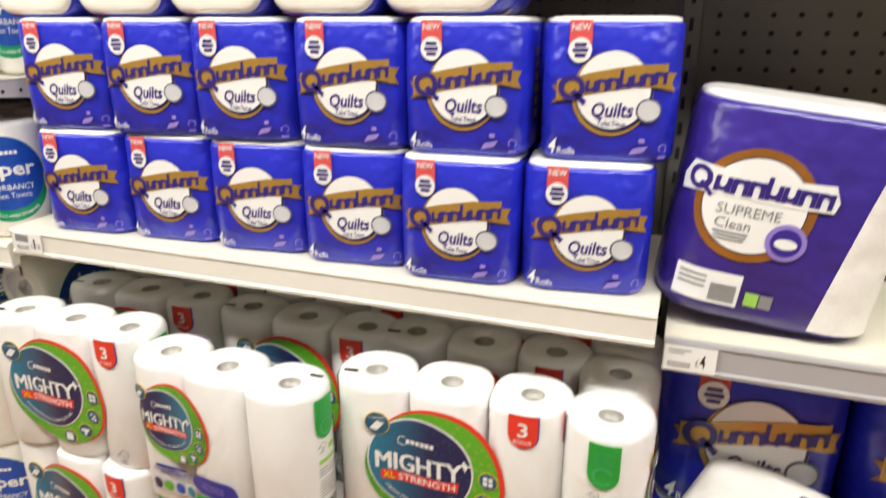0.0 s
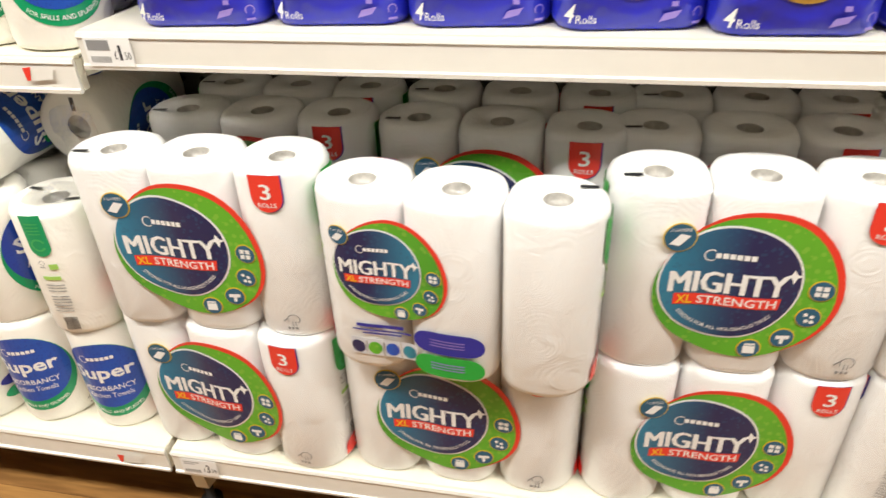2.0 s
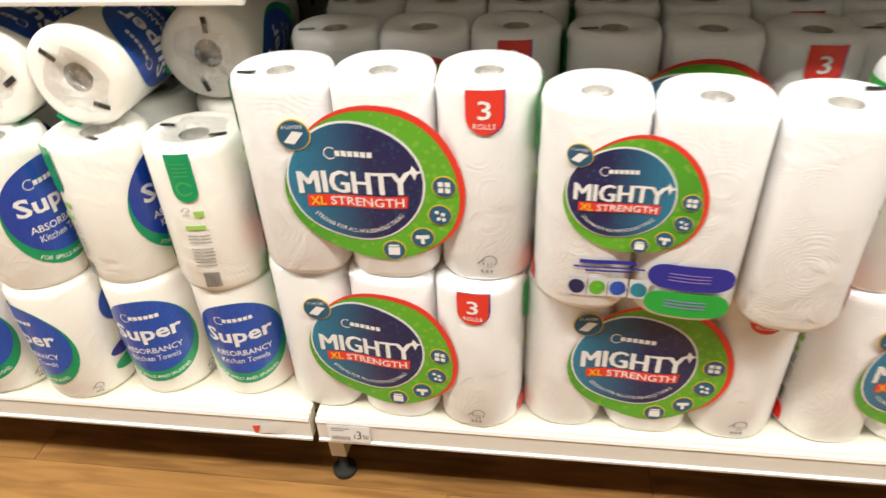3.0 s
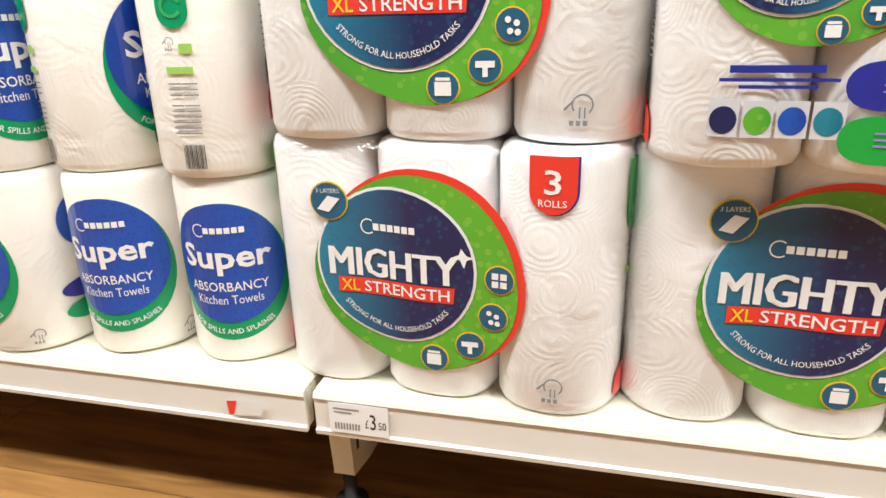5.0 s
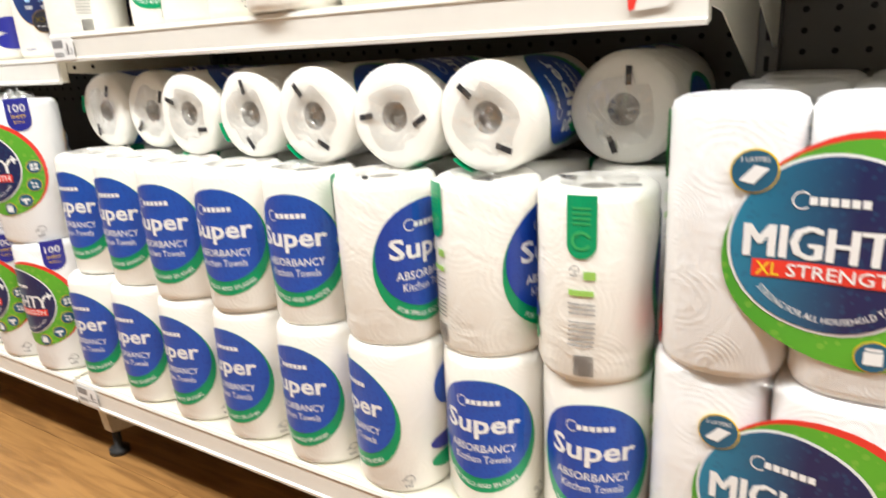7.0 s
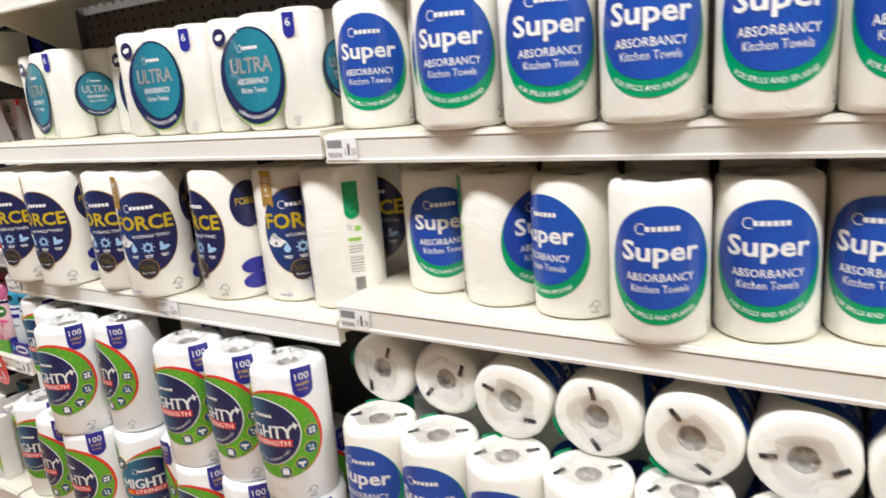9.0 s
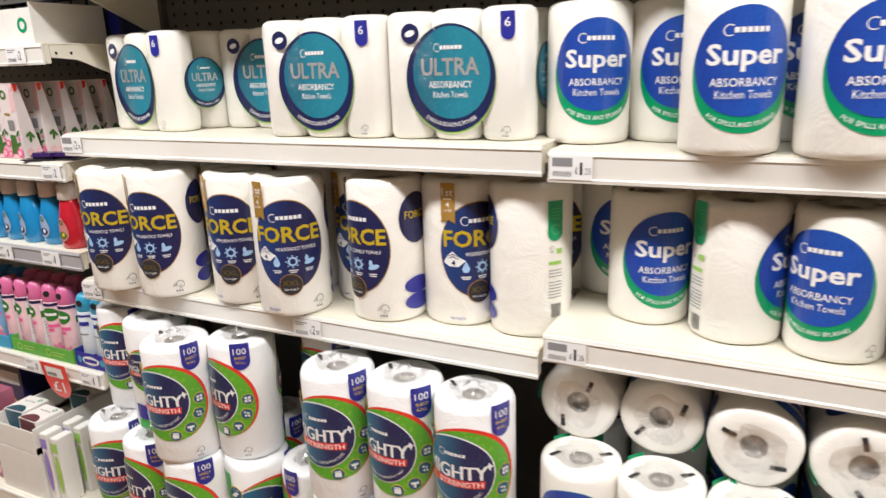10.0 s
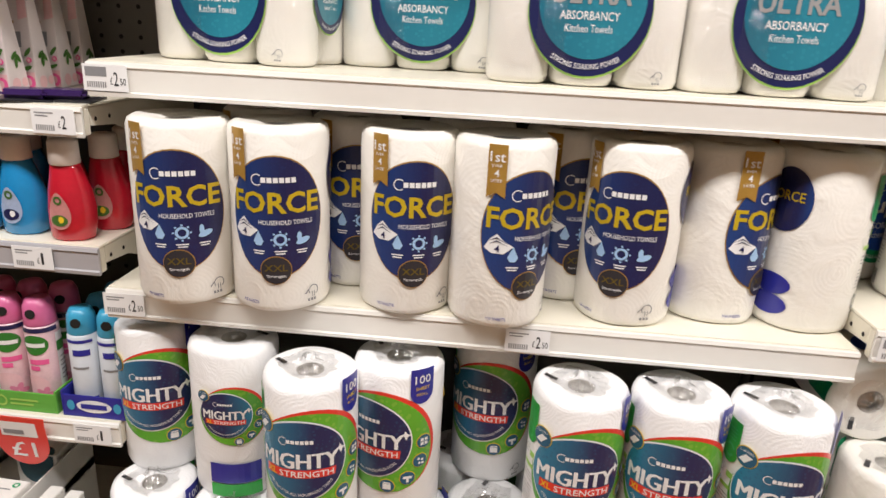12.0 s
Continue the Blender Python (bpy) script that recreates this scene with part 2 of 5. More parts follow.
def perimeter(w, d, r):
    """The outline of a rounded box, by the length along it from the middle of its front: place and normal."""
    sx, sy, arc = w / 2 - r, d / 2 - r, math.pi * r / 2
    legs = [("l", sx, (0, -d / 2), (1, 0), (0, -1)), ("a", arc, (sx, -sy), -90), ("l", 2 * sy, (w / 2, -sy), (0, 1), (1, 0)), ("a", arc, (sx, sy), 0),
            ("l", 2 * sx, (sx, d / 2), (-1, 0), (0, 1)), ("a", arc, (-sx, sy), 90), ("l", 2 * sy, (-w / 2, sy), (0, -1), (-1, 0)), ("a", arc, (-sx, -sy), 180),
            ("l", sx, (-sx, -d / 2), (1, 0), (0, -1))]
    total = sum(g[1] for g in legs)

    def at(s):
        s %= total
        for g in legs:
            if s <= g[1] + 1e-9:
                if g[0] == "l":
                    return g[2][0] + g[3][0] * s, g[2][1] + g[3][1] * s, g[4][0], g[4][1]
                a = radians(g[3]) + s / r
                return g[2][0] + r * math.cos(a), g[2][1] + r * math.sin(a), math.cos(a), math.sin(a)
            s -= g[1]
        return 0, -d / 2, 0, -1

    return at, total


def surface(w, d, r, dip=None):
    at, total = perimeter(w, d, r)

    def place(u, v, h):
        x, y, nx, ny = at(u)
        if dip:
            h = h - dip(u)
        return x + nx * h, y + ny * h, v

    return place, total


def prism(w, d, r, rings, n=64, bm=None, dip=None):
    """A rounded box out of outlines at heights z, drawn in by an inset."""
    bm = bm or bmesh.new()
    place, total = surface(w, d, r, dip)
    loops = [[bm.verts.new(place(total * i / n, z, -inset)) for i in range(n)] for z, inset in rings]
    for a, b in zip(loops, loops[1:]):
        for i in range(n):
            bm.faces.new((a[i], a[(i + 1) % n], b[(i + 1) % n], b[i]))
    bm.faces.new(list(reversed(loops[0])))
    bm.faces.new(loops[-1])
    return bm


# flat shapes, to be laid onto a surface
def poly(points):
    bm = bmesh.new()
    bm.faces.new([bm.verts.new((x, y, 0)) for x, y in points])
    return bm


def rect(cx, cy, w, h):
    return poly([(cx - w / 2, cy - h / 2), (cx + w / 2, cy - h / 2), (cx + w / 2, cy + h / 2), (cx - w / 2, cy + h / 2)])


def egg(cx, cy, rx, ry, skew=0.0, n=40, turn=0.0):
    pts = []
    for i in range(n):
        a = 2 * math.pi * i / n
        x, y = rx * math.cos(a) * (1 + skew * math.sin(a)), ry * math.sin(a)
        c, s = math.cos(turn), math.sin(turn)
        pts.append((cx + c * x - s * y, cy + s * x + c * y))
    return poly(pts)


def ring(cx, cy, r0, r1, a0=0.0, a1=360.0, n=28):
    bm = bmesh.new()
    full = abs(a1 - a0) >= 359.9
    cnt = n if full else n + 1
    vs = [[bm.verts.new((cx + r * math.cos(radians(a0 + (a1 - a0) * i / n)), cy + r * math.sin(radians(a0 + (a1 - a0) * i / n)), 0)) for r in (r0, r1)] for i in range(cnt)]
    for i in range(n):
        a, b = vs[i], vs[(i + 1) % cnt]
        bm.faces.new((a[0], a[1], b[1], b[0]))
    return bm


def shield(cx, top, w, h):
    pts = [(cx + w / 2, top), (cx - w / 2, top), (cx - w / 2, top - h + w / 2)]
    for i in range(1, 12):
        a = math.pi + math.pi * i / 12
        pts.append((cx + w / 2 * math.cos(a), top - h + w / 2 + w / 2 * math.sin(a)))
    pts.append((cx + w / 2, top - h + w / 2))
    return poly(pts)


WORDS = {}


def word(body, cx, cy, width, height=None, bold=0.0, shear=0.0, arc=None):
    """Lettering of the given width about (cx, cy); arc: bent along a circle of that radius that it hangs in."""
    bold = 0.0 if "M" in body else bold * 0.5
    key = (body, bold)
    if key not in WORDS:
        cu = bpy.data.curves.new("lettering", "FONT")
        cu.body, cu.size, cu.resolution_u, cu.offset = body, 1.0, 2, bold
        ob = new("lettering", cu)
        me = bpy.data.meshes.new_from_object(ob.evaluated_get(bpy.context.evaluated_depsgraph_get()))
        co = np.array([v.co[:] for v in me.vertices])
        WORDS[key] = (co, [tuple(p.vertices) for p in me.polygons])
        bpy.data.objects.remove(ob)
        bpy.data.curves.remove(cu)
        bpy.data.meshes.remove(me)
    co, faces = WORDS[key]
    lo, hi = co.min(0), co.max(0)
    k = width / (hi[0] - lo[0])
    ky = k if height is None else height / (hi[1] - lo[1])
    bm = bmesh.new()
    vs = []
    for c in co:
        x, y = (c[0] - (lo[0] + hi[0]) / 2) * k, (c[1] - (lo[1] + hi[1]) / 2) * ky
        x += shear * y
        if arc:
            a = x / abs(arc)
            r = arc - y
            vs.append(bm.verts.new((cx + r * math.sin(a), cy + arc - r * math.cos(a), 0)))
        else:
            vs.append(bm.verts.new((cx + x, cy + y, 0)))
    for f in faces:
        try:
            bm.faces.new([vs[i] for i in f])
        except ValueError:
            pass
    return bm


class Sheet:
    """Collects printed shapes on a curved surface, one mesh for each name."""

    def __init__(self, place, step=0.010):
        self.place, self.step, self.sets = place, step, {}

    def put(self, name, material, shape, layer, du=0.0, dv=0.0, k=1.0, turn=0.0, label="", side=""):
        name = side + name
        if name.endswith(("lettering", "letters", "disc", "pill", "shape")):
            name += "#%d" % len(self.sets)
        c, s = math.cos(turn) * k, math.sin(turn) * k
        shape.normal_update()
        bmesh.ops.triangulate(shape, faces=[f for f in shape.faces if len(f.verts) > 3])
        for v in shape.verts:
            v.co = (c * v.co.x - s * v.co.y + du, s * v.co.x + c * v.co.y + dv, 0)
        xs = [v.co.x for v in shape.verts]
        u = math.floor(min(xs) / self.step) * self.step + self.step
        while u < max(xs):
            bmesh.ops.bisect_plane(shape, geom=shape.verts[:] + shape.edges[:] + shape.faces[:], plane_co=(u, 0, 0), plane_no=(1, 0, 0), dist=1e-6)
            u += self.step
        shape.normal_update()
        out, _, _ = self.sets.setdefault(name, (bmesh.new(), material, label))
        made = {}
        for v in shape.verts:
            made[v] = out.verts.new(self.place(v.co.x, v.co.y, 0.0010 + 0.0008 * layer))
        for f in shape.faces:
            f2 = [made[v] for v in f.verts]
            if f.normal.z < 0:
                f2.reverse()
            out.faces.new(f2)
        shape.free()

    def done(self, parent):
        panels = {}
        for name, (bm, material, label) in self.sets.items():
            plain_name = name.split("#")[0]
            side = "back_" if plain_name.startswith("back_") else ""
            on_label = plain_name[len(side):] in ("lettering", "yellow_letters", "gold_letters", "silver_letters", "maker_mark", "red_banner", "icon", "icon_text", "wave_mark", "size_disc", "size_rim")
            host = panels.get(side, parent) if on_label else parent
            ob = part(plain_name, bm, material, host, label)
            if plain_name == side + "label_panel":
                panels[side] = ob


def brand_mark(sh, material, name, u, v, w, layer, k=1.0, du=0.0, dv=0.0, side=""):
    """A maker's mark as plain strokes beside a broken ring."""
    name, h = side + name, w * 0.155
    sh.put(name, material, ring(u - w * 0.46, v, w * 0.125, w * 0.15, 50, 310, 16), layer, du, dv, k)
    for i in range(6):
        sh.put(name, material, rect(u - w * 0.30 + i * w * 0.145, v, w * 0.115, h * 0.85), layer, du, dv, k)


def forest_mark(sh, u, v, w, layer=1):
    """A small tree mark with a line of lettering under it."""
    sh.put("tree_mark", INKG, ring(u + w * 0.12, v + w * 0.16, w * 0.30, w * 0.36, -50, 215, 14), layer)
    sh.put("tree_mark", INKG, poly([(u - w * 0.5, v + w * 0.02), (u - w * 0.44, v - w * 0.04), (u - w * 0.16, v + w * 0.26), (u - w * 0.21, v + w * 0.30)]), layer)
    sh.put("tree_mark", INKG, rect(u + w * 0.04, v - w * 0.10, w * 0.05, w * 0.36), layer)
    sh.put("tree_mark", INKG, rect(u + w * 0.2, v - w * 0.10, w * 0.05, w * 0.36), layer)
    for i in (-1, 0, 1):
        sh.put("tree_mark", INKG, rect(u + i * w * 0.22, v - w * 0.44, w * 0.14, w * 0.17), layer)


def info_panel(sh, u, v, w, red3=False, side=""):
    """The back print: green tab, small boxes of text and a bar code."""
    sh.put(side + "green_tab", GREEN if not red3 else plain("mid_green_ink", (0.02, 0.36, 0.05), 0.3), shield(u, v + 0.115, w, 0.075), 1)
    sh.put(side + "tab_ring", plain("tab_green_ink", (0.05, 0.42, 0.13), 0.35), ring(u, v + 0.062, w * 0.24, w * 0.34, 20, 330, 18), 2)
    for i in range(4):
        sh.put(side + "tab_text", plain("tab_green_ink", (0.05, 0.42, 0.13), 0.35), rect(u, v + 0.100 - i * 0.006, w * 0.6, 0.002), 2)
    forest_mark(sh, u - w * 0.25, v + 0.025, w * 0.4)
    sh.put(side + "panel_green", LGREEN, rect(u + w * 0.28, v + 0.02, w * 0.4, 0.010), 1)
    sh.put(side + "panel_green", LGREEN, rect(u, v - 0.002, w * 0.85, 0.007), 1)
    for i, (a, b, ww) in enumerate(((-0.22, -0.022, 0.42), (0.25, -0.022, 0.46), (-0.22, -0.045, 0.42), (0.25, -0.045, 0.46), (0, -0.063, 0.9))):
        for q in range(3):
            sh.put(side + "panel_text", INKG, rect(u + a * w, v + b + 0.006 - q * 0.006, ww * w, 0.0016), 1)
    for i in range(14):
        sh.put(side + "bar_code", INKK, rect(u + 0.1 * w - w * 0.33 + i * w * 0.05, v - 0.095, w * (0.018 + 0.016 * (i * 7 % 3) / 2), 0.027), 1)


# ---- prototypes of the goods ----
def roll_surface(r, wob, phase):
    """The skin of a slightly lumpy roll, as lathe() makes it."""

    def place(u, v, h):
        a = u / r
        q = r * (1 + wob * (math.cos(3 * a + phase) + 0.6 * math.cos(5 * a + 2 * phase))) + h
        return q * math.sin(a), -q * math.cos(a), v

    return place


def roll_profile(r, h, rc):
    return [(0, 0.004), (r * 0.5, 0.002), (r - 0.010, 0.0), (r - 0.003, 0.003), (r, 0.012), (r, h * 0.5), (r, h - 0.014), (r - 0.003, h - 0.005), (r - 0.011, h),
            (rc + 0.008, h - 0.003), (rc, h - 0.007)]


def add_roll(parent, r, h, paper, x=0.0, y=0.0, wob=0.008, phase=0.0, name="paper_roll", square=None):
    rc = r * 0.29
    part(name, lathe(roll_profile(r, h, rc), 44, wob, phase, None, x, y, square), paper, parent, smooth=True)
    part("core_tube", lathe([(rc, h - 0.007), (rc - 0.0015, h - 0.010), (rc - 0.002, h - 0.024), (rc * 0.5, h - 0.020), (0, h - 0.022)], 20, 0, 0, None, x, y), CORE, parent, "grey card core", smooth=True)


def top_marks(parent, r, h, spots, x=0.0):
    for i, (px, py, a) in enumerate(spots):
        bm = bmesh.new()
        c, s = math.cos(a), math.sin(a)
        bm.faces.new([bm.verts.new((x + px + c * q[0] - s * q[1], py + s * q[0] + c * q[1], h + 0.0012)) for q in ((-0.012, -0.004), (0.012, -0.004), (0.012, 0.004), (-0.012, 0.004))])
        part("cut_mark", bm, INKK, parent, "black film mark")


def film_pucker(parent, r, h, seed, tuft=0.0):
    """The gathered clear film over a roll's end: crumpled folds round the core, standing up as a tuft where it is twisted."""
    rnd = random.Random(seed)
    bm = bmesh.new()
    n, loops = 22, []
    for q, lift in ((0.10, 1.0), (0.24, 0.55), (0.40, 0.25), (0.60, 0.08)):
        loops.append([bm.verts.new((r * q * (1 + rnd.uniform(-0.2, 0.2)) * math.cos(2 * math.pi * i / n), r * q * (1 + rnd.uniform(-0.2, 0.2)) * math.sin(2 * math.pi * i / n),
                                    h + 0.0015 + (tuft * rnd.uniform(0.3, 1.0) + rnd.uniform(0.0, 0.004)) * lift)) for i in range(n)])
    for a, b in zip(loops, loops[1:]):
        for i in range(n):
            bm.faces.new((a[i], b[i], b[(i + 1) % n], a[(i + 1) % n]))
    part("film_pucker", bm, PUCKER, parent, "crumpled clear film gathered over the core")


SR, SH = 0.0735, 0.2385


def super_roll():
    t = thing("kitchen_roll", "white kitchen roll in clear film, blue and green oval label", "kitchen roll", "blue label kitchen rolls")
    add_roll(t, SR, SH, PAPER_WARM, wob=0.016, phase=0.7)
    place = roll_surface(SR, 0.016, 0.7)
    sh = Sheet(place)
    v = 0.130
    sh.put("label_border", GREEN, egg(0, v - 0.008, 0.080, 0.088, -0.06), 0, label="green oval label border")
    sh.put("label_panel", SUPERB, egg(-0.001, v + 0.004, 0.0745, 0.076, -0.05), 1, label="bright blue dotted oval label")
    brand_mark(sh, INKW, "maker_mark", 0.0, v + 0.047, 0.055, 2)
    sh.put("lettering", INKW, word("Super", 0.0, v + 0.010, 0.110, 0.039, 0.05), 2, label="white lettering")
    sh.put("lettering", INKW, word("ABSORBANCY", 0.0, v - 0.024, 0.096, 0.0120, 0.015), 2)
    sh.put("lettering", INKW, word("Kitchen Towels", 0.0, v - 0.041, 0.080, 0.0115), 2)
    sh.put("lettering", INKW, word("FOR SPILLS AND SPLASHES", 0.0, v - 0.0835, 0.104, 0.0070, 0.01, arc=0.095), 2)
    forest_mark(sh, 0.085, 0.024, 0.020)
    info_panel(sh, -0.180, 0.122, 0.034)
    sh.put("blue_pill", ROYAL, egg(0.165, 0.075, 0.042, 0.014), 1)
    sh.put("green_pill", GREEN, egg(0.165, 0.045, 0.042, 0.015), 1)
    sh.put("small_label", SUPERB, egg(0.165, 0.165, 0.030, 0.034), 1)
    sh.done(t)
    film_pucker(t, SR, SH, 3)
    top_marks(t, SR, SH, ((-0.045, -0.012, 0.9), (0.042, 0.015, 0.5)))
    return t


def mighty_label(sh, u, v, k, side=""):
    a = dict(du=u, dv=v, k=k, side=side)
    sh.put("label_rim", RED, egg(0.002, 0.002, 0.118, 0.113, -0.10, turn=-0.25), 0, label="red label rim", **a)
    sh.put("label_border", LEAFG, egg(-0.003, -0.002, 0.115, 0.110, -0.10, turn=-0.25), 1, label="leaf green dotted label border", **a)
    sh.put("label_line", INKW, egg(-0.025, 0.006, 0.091, 0.088), 2, **a)
    sh.put("label_panel", MIGHTYB, egg(-0.025, 0.006, 0.088, 0.085), 3, label="teal to navy round label", **a)
    brand_mark(sh, INKW, "maker_mark", -0.027, 0.049, 0.058, 4, **a)
    for i, dx in enumerate((-0.0284, -0.0268, -0.0252)):
        sh.put("lettering", INKW, word("MIGHTY", dx, 0.008, 0.146, 0.033), 4 + 0.3 * i, label="white lettering", **a)
    sh.put("lettering", INKW, poly([(0.050, 0.034), (0.056, 0.026), (0.064, 0.024), (0.056, 0.021), (0.053, 0.012), (0.049, 0.021), (0.041, 0.024), (0.048, 0.027)]), 4, **a)
    sh.put("red_banner", RED, poly([(-0.092, -0.029), (0.041, -0.029), (0.043, -0.011), (-0.092, -0.011)]), 4, **a)
    sh.put("yellow_letters", YEL, word("XL", -0.078, -0.020, 0.021, 0.0135, 0.02), 5, **a)
    sh.put("lettering", INKW, word("STRENGTH", -0.012, -0.020, 0.099, 0.0130, 0.02), 5, **a)
    sh.put("lettering", INKW, word("STRONG FOR ALL HOUSEHOLD TASKS", -0.025, -0.0665, 0.135, 0.0062, 0.005, arc=0.075), 4, **a)
    for i, (x, y) in enumerate(((0.090, 0.002), (0.083, -0.041), (0.058, -0.077), (0.018, -0.096))):
        sh.put("icon_rim", YEL, egg(x, y, 0.0165, 0.0165, n=20), 2, **a)
        sh.put("icon_disc", plain("icon_teal", (0.02, 0.11, 0.20), 0.3), egg(x, y, 0.0150, 0.0150, n=20), 3, **a)
        if i == 0:
            for dx in (-0.0045, 0.0045):
                for dy in (-0.0045, 0.0045):
                    sh.put("icon_shape", INKW, rect(x + dx, y + dy, 0.007, 0.007), 4, **a)
        elif i == 1:
            for dx, dy in ((-0.004, 0.005), (0.004, 0.002), (-0.002, -0.005), (0.005, -0.006)):
                sh.put("icon_shape", INKW, egg(x + dx, y + dy, 0.003, 0.003, n=10), 4, **a)
        elif i == 2:
            sh.put("icon_shape", INKW, rect(x, y + 0.002, 0.018, 0.006), 4, **a)
            sh.put("icon_shape", INKW, rect(x, y - 0.005, 0.005, 0.009), 4, **a)
        else:
            sh.put("icon_shape", INKW, rect(x, y - 0.001, 0.016, 0.013), 4, **a)
            sh.put("icon_shape", INKW, rect(x, y + 0.008, 0.014, 0.003), 4, **a)
    sh.put("badge_rim", YEL, egg(-0.096, 0.075, 0.0215, 0.0215, n=24), 4, **a)
    sh.put("badge_disc", plain("icon_teal", (0.02, 0.11, 0.20), 0.3), egg(-0.096, 0.075, 0.0200, 0.0200, n=24), 5, **a)
    sh.put("badge_sheet", INKW, poly([(-0.109, 0.066), (-0.096, 0.063), (-0.083, 0.078), (-0.096, 0.081)]), 6, **a)
    sh.put("badge_text", INKW, word("3 LAYERS", -0.096, 0.0865, 0.026, 0.0048), 6, **a)


PR, PH = 0.0668, 0.290
PW = 6 * PR


def pack_dip(u):
    _, total = surface(PW, 2 * PR, PR - 1e-4)
    u = (u + total / 2) % total - total / 2
    half = total / 2
    a = u if abs(u) < half / 2 else half - abs(u)
    return 0.005 * math.sin(math.pi * a / (2 * PR)) ** 2 if abs(a) < 2 * PR else 0.0


def three_pack():
    t = thing("kitchen_roll_pack", "three white kitchen rolls in clear film, green and navy label", "kitchen rolls", "three roll packs")
    for i in (-1, 0, 1):
        add_roll(t, PR - 0.0008, PH, PAPER_COOL, i * 2 * PR, 0, 0.002, i * 1.3, square=(2.9, i))
    place, total = surface(PW, 2 * PR, PR - 1e-4, pack_dip)
    sh = Sheet(place)
    mighty_label(sh, -0.011, 0.150, 1.0)
    sh.put("red_tag_edge", ROYAL, shield(0.1325, 0.284, 0.047, 0.058), 0)
    sh.put("red_tag", RED, shield(0.131, 0.284, 0.0455, 0.057), 1)
    sh.put("lettering", INKW, word("3", 0.131, 0.259, 0.016, 0.024, 0.02), 2)
    sh.put("lettering", INKW, word("ROLLS", 0.131, 0.2385, 0.027, 0.007, 0.01), 2)
    forest_mark(sh, 0.134, 0.034, 0.028)
    # ends: green tab and small print
    q = total / 4
    for s in (q, -q):
        info_panel(sh, s, 0.160, 0.046, True, "" if s > 0 else "end_")
        sh.put("red_foot" if s > 0 else "end_red_foot", RED, poly([(s + 0.028 * math.cos(a), 0.014 + 0.036 * max(0, math.sin(a)) ** 0.5) for a in [math.pi * i / 14 for i in range(15)]]), 1)
        sh.put("lettering", INKW, word("3", s, 0.034, 0.014, 0.018, 0.02), 2)
    # back: a smaller label, a strip of pictures and two pills
    h = total / 2
    mighty_label(sh, h - 0.078, 0.180, 0.70, "back_")
    sh.put("range_text", ROYAL, rect(h - 0.100, 0.084, 0.070, 0.006), 1)
    for i, w in enumerate((0.088, 0.058)):
        sh.put("range_text", LILAC, rect(h - 0.098, 0.0755 - 0.0055 * i, w, 0.0028), 1)
    for i in range(4):
        sh.put("range_card", plain("pale_grey_ink", (0.62, 0.62, 0.66), 0.35), rect(h - 0.136 + i * 0.026, 0.044, 0.0235, 0.030), 0.6)
    for i, m in enumerate((NAVY, LEAFG, SUPERB, TEAL)):
        sh.put("range_disc", m, egg(h - 0.136 + i * 0.026, 0.043, 0.0105, 0.0115, n=18), 1)
    for mat_, y in ((ROYAL, 0.072), (plain("mid_green_ink", (0.02, 0.36, 0.05), 0.3), 0.030)):
        sh.put("blue_pill" if mat_ is ROYAL else "green_pill", mat_, poly([(h + 0.002 + 0.052 * math.copysign(abs(math.cos(a)) ** 0.4, math.cos(a)), y + 0.0195 * math.sin(a)) for a in [2 * math.pi * i / 24 for i in range(24)]]), 1)
        for q2 in range(3):
            sh.put("pill_text", LILAC if mat_ is ROYAL else INKW, rect(h + 0.0, y + 0.006 - q2 * 0.005, 0.05, 0.0016), 2)
    sh.done(t)
    bm = bmesh.new()
    n = 96
    loops = [[bm.verts.new(place(total * i / n, z, hh)) for i in range(n)] for z, hh in ((0.010, 0.0004), (0.15, 0.0006), (PH - 0.016, 0.0004), (PH - 0.004, -0.004), (PH + 0.0015, -0.016))]
    for a, b in zip(loops, loops[1:]):
        for i in range(n):
            bm.faces.new((a[i], a[(i + 1) % n], b[(i + 1) % n], b[i]))
    part("wrapper", bm, FILM, t, "clear wrinkled film", smooth=True)
    top_marks(t, PR, PH, ((-2 * PR - 0.035, -0.028, 0.1),))
    return t


MR, MH = 0.0765, 0.2905


def hundred_roll():
    t = thing("kitchen_roll", "tall white kitchen roll with green and navy label", "kitchen roll", "hundred sheet rolls")
    add_roll(t, MR, MH, PAPER_COOL, wob=0.012, phase=1.9)
    place = roll_surface(MR, 0.012, 1.9)
    sh = Sheet(place)
    mighty_label(sh, 0.0, 0.158, 0.84)
    sh.put("blue_tag", ROYAL, shield(0.070, 0.296, 0.042, 0.064), 1, label="royal blue sheet tag")
    sh.put("lettering", INKW, word("100", 0.070, 0.277, 0.028, 0.015, 0.015), 2)
    sh.put("yellow_letters", YEL, word("SHEET", 0.070, 0.261, 0.026, 0.006, 0.01), 2)
    sh.put("yellow_letters", YEL, word("ROLL", 0.070, 0.250, 0.020, 0.005), 2)
    forest_mark(sh, 0.062, 0.026, 0.022)
    info_panel(sh, -0.115, 0.150, 0.036, True)
    mighty_label(sh, 0.215, 0.170, 0.50, "back_")
    sh.put("blue_band", ROYAL, rect(0.215, 0.055, 0.09, 0.040), 1)
    sh.put("green_band", plain("mid_green_ink", (0.02, 0.36, 0.05), 0.3), rect(0.215, 0.020, 0.09, 0.026), 1)
    sh.done(t)
    film_pucker(t, MR, MH, 8, 0.022)
    top_marks(t, MR, MH, ((-0.045, 0.02, 2.2),))
    return t


FR, FH = 0.079, 0.295


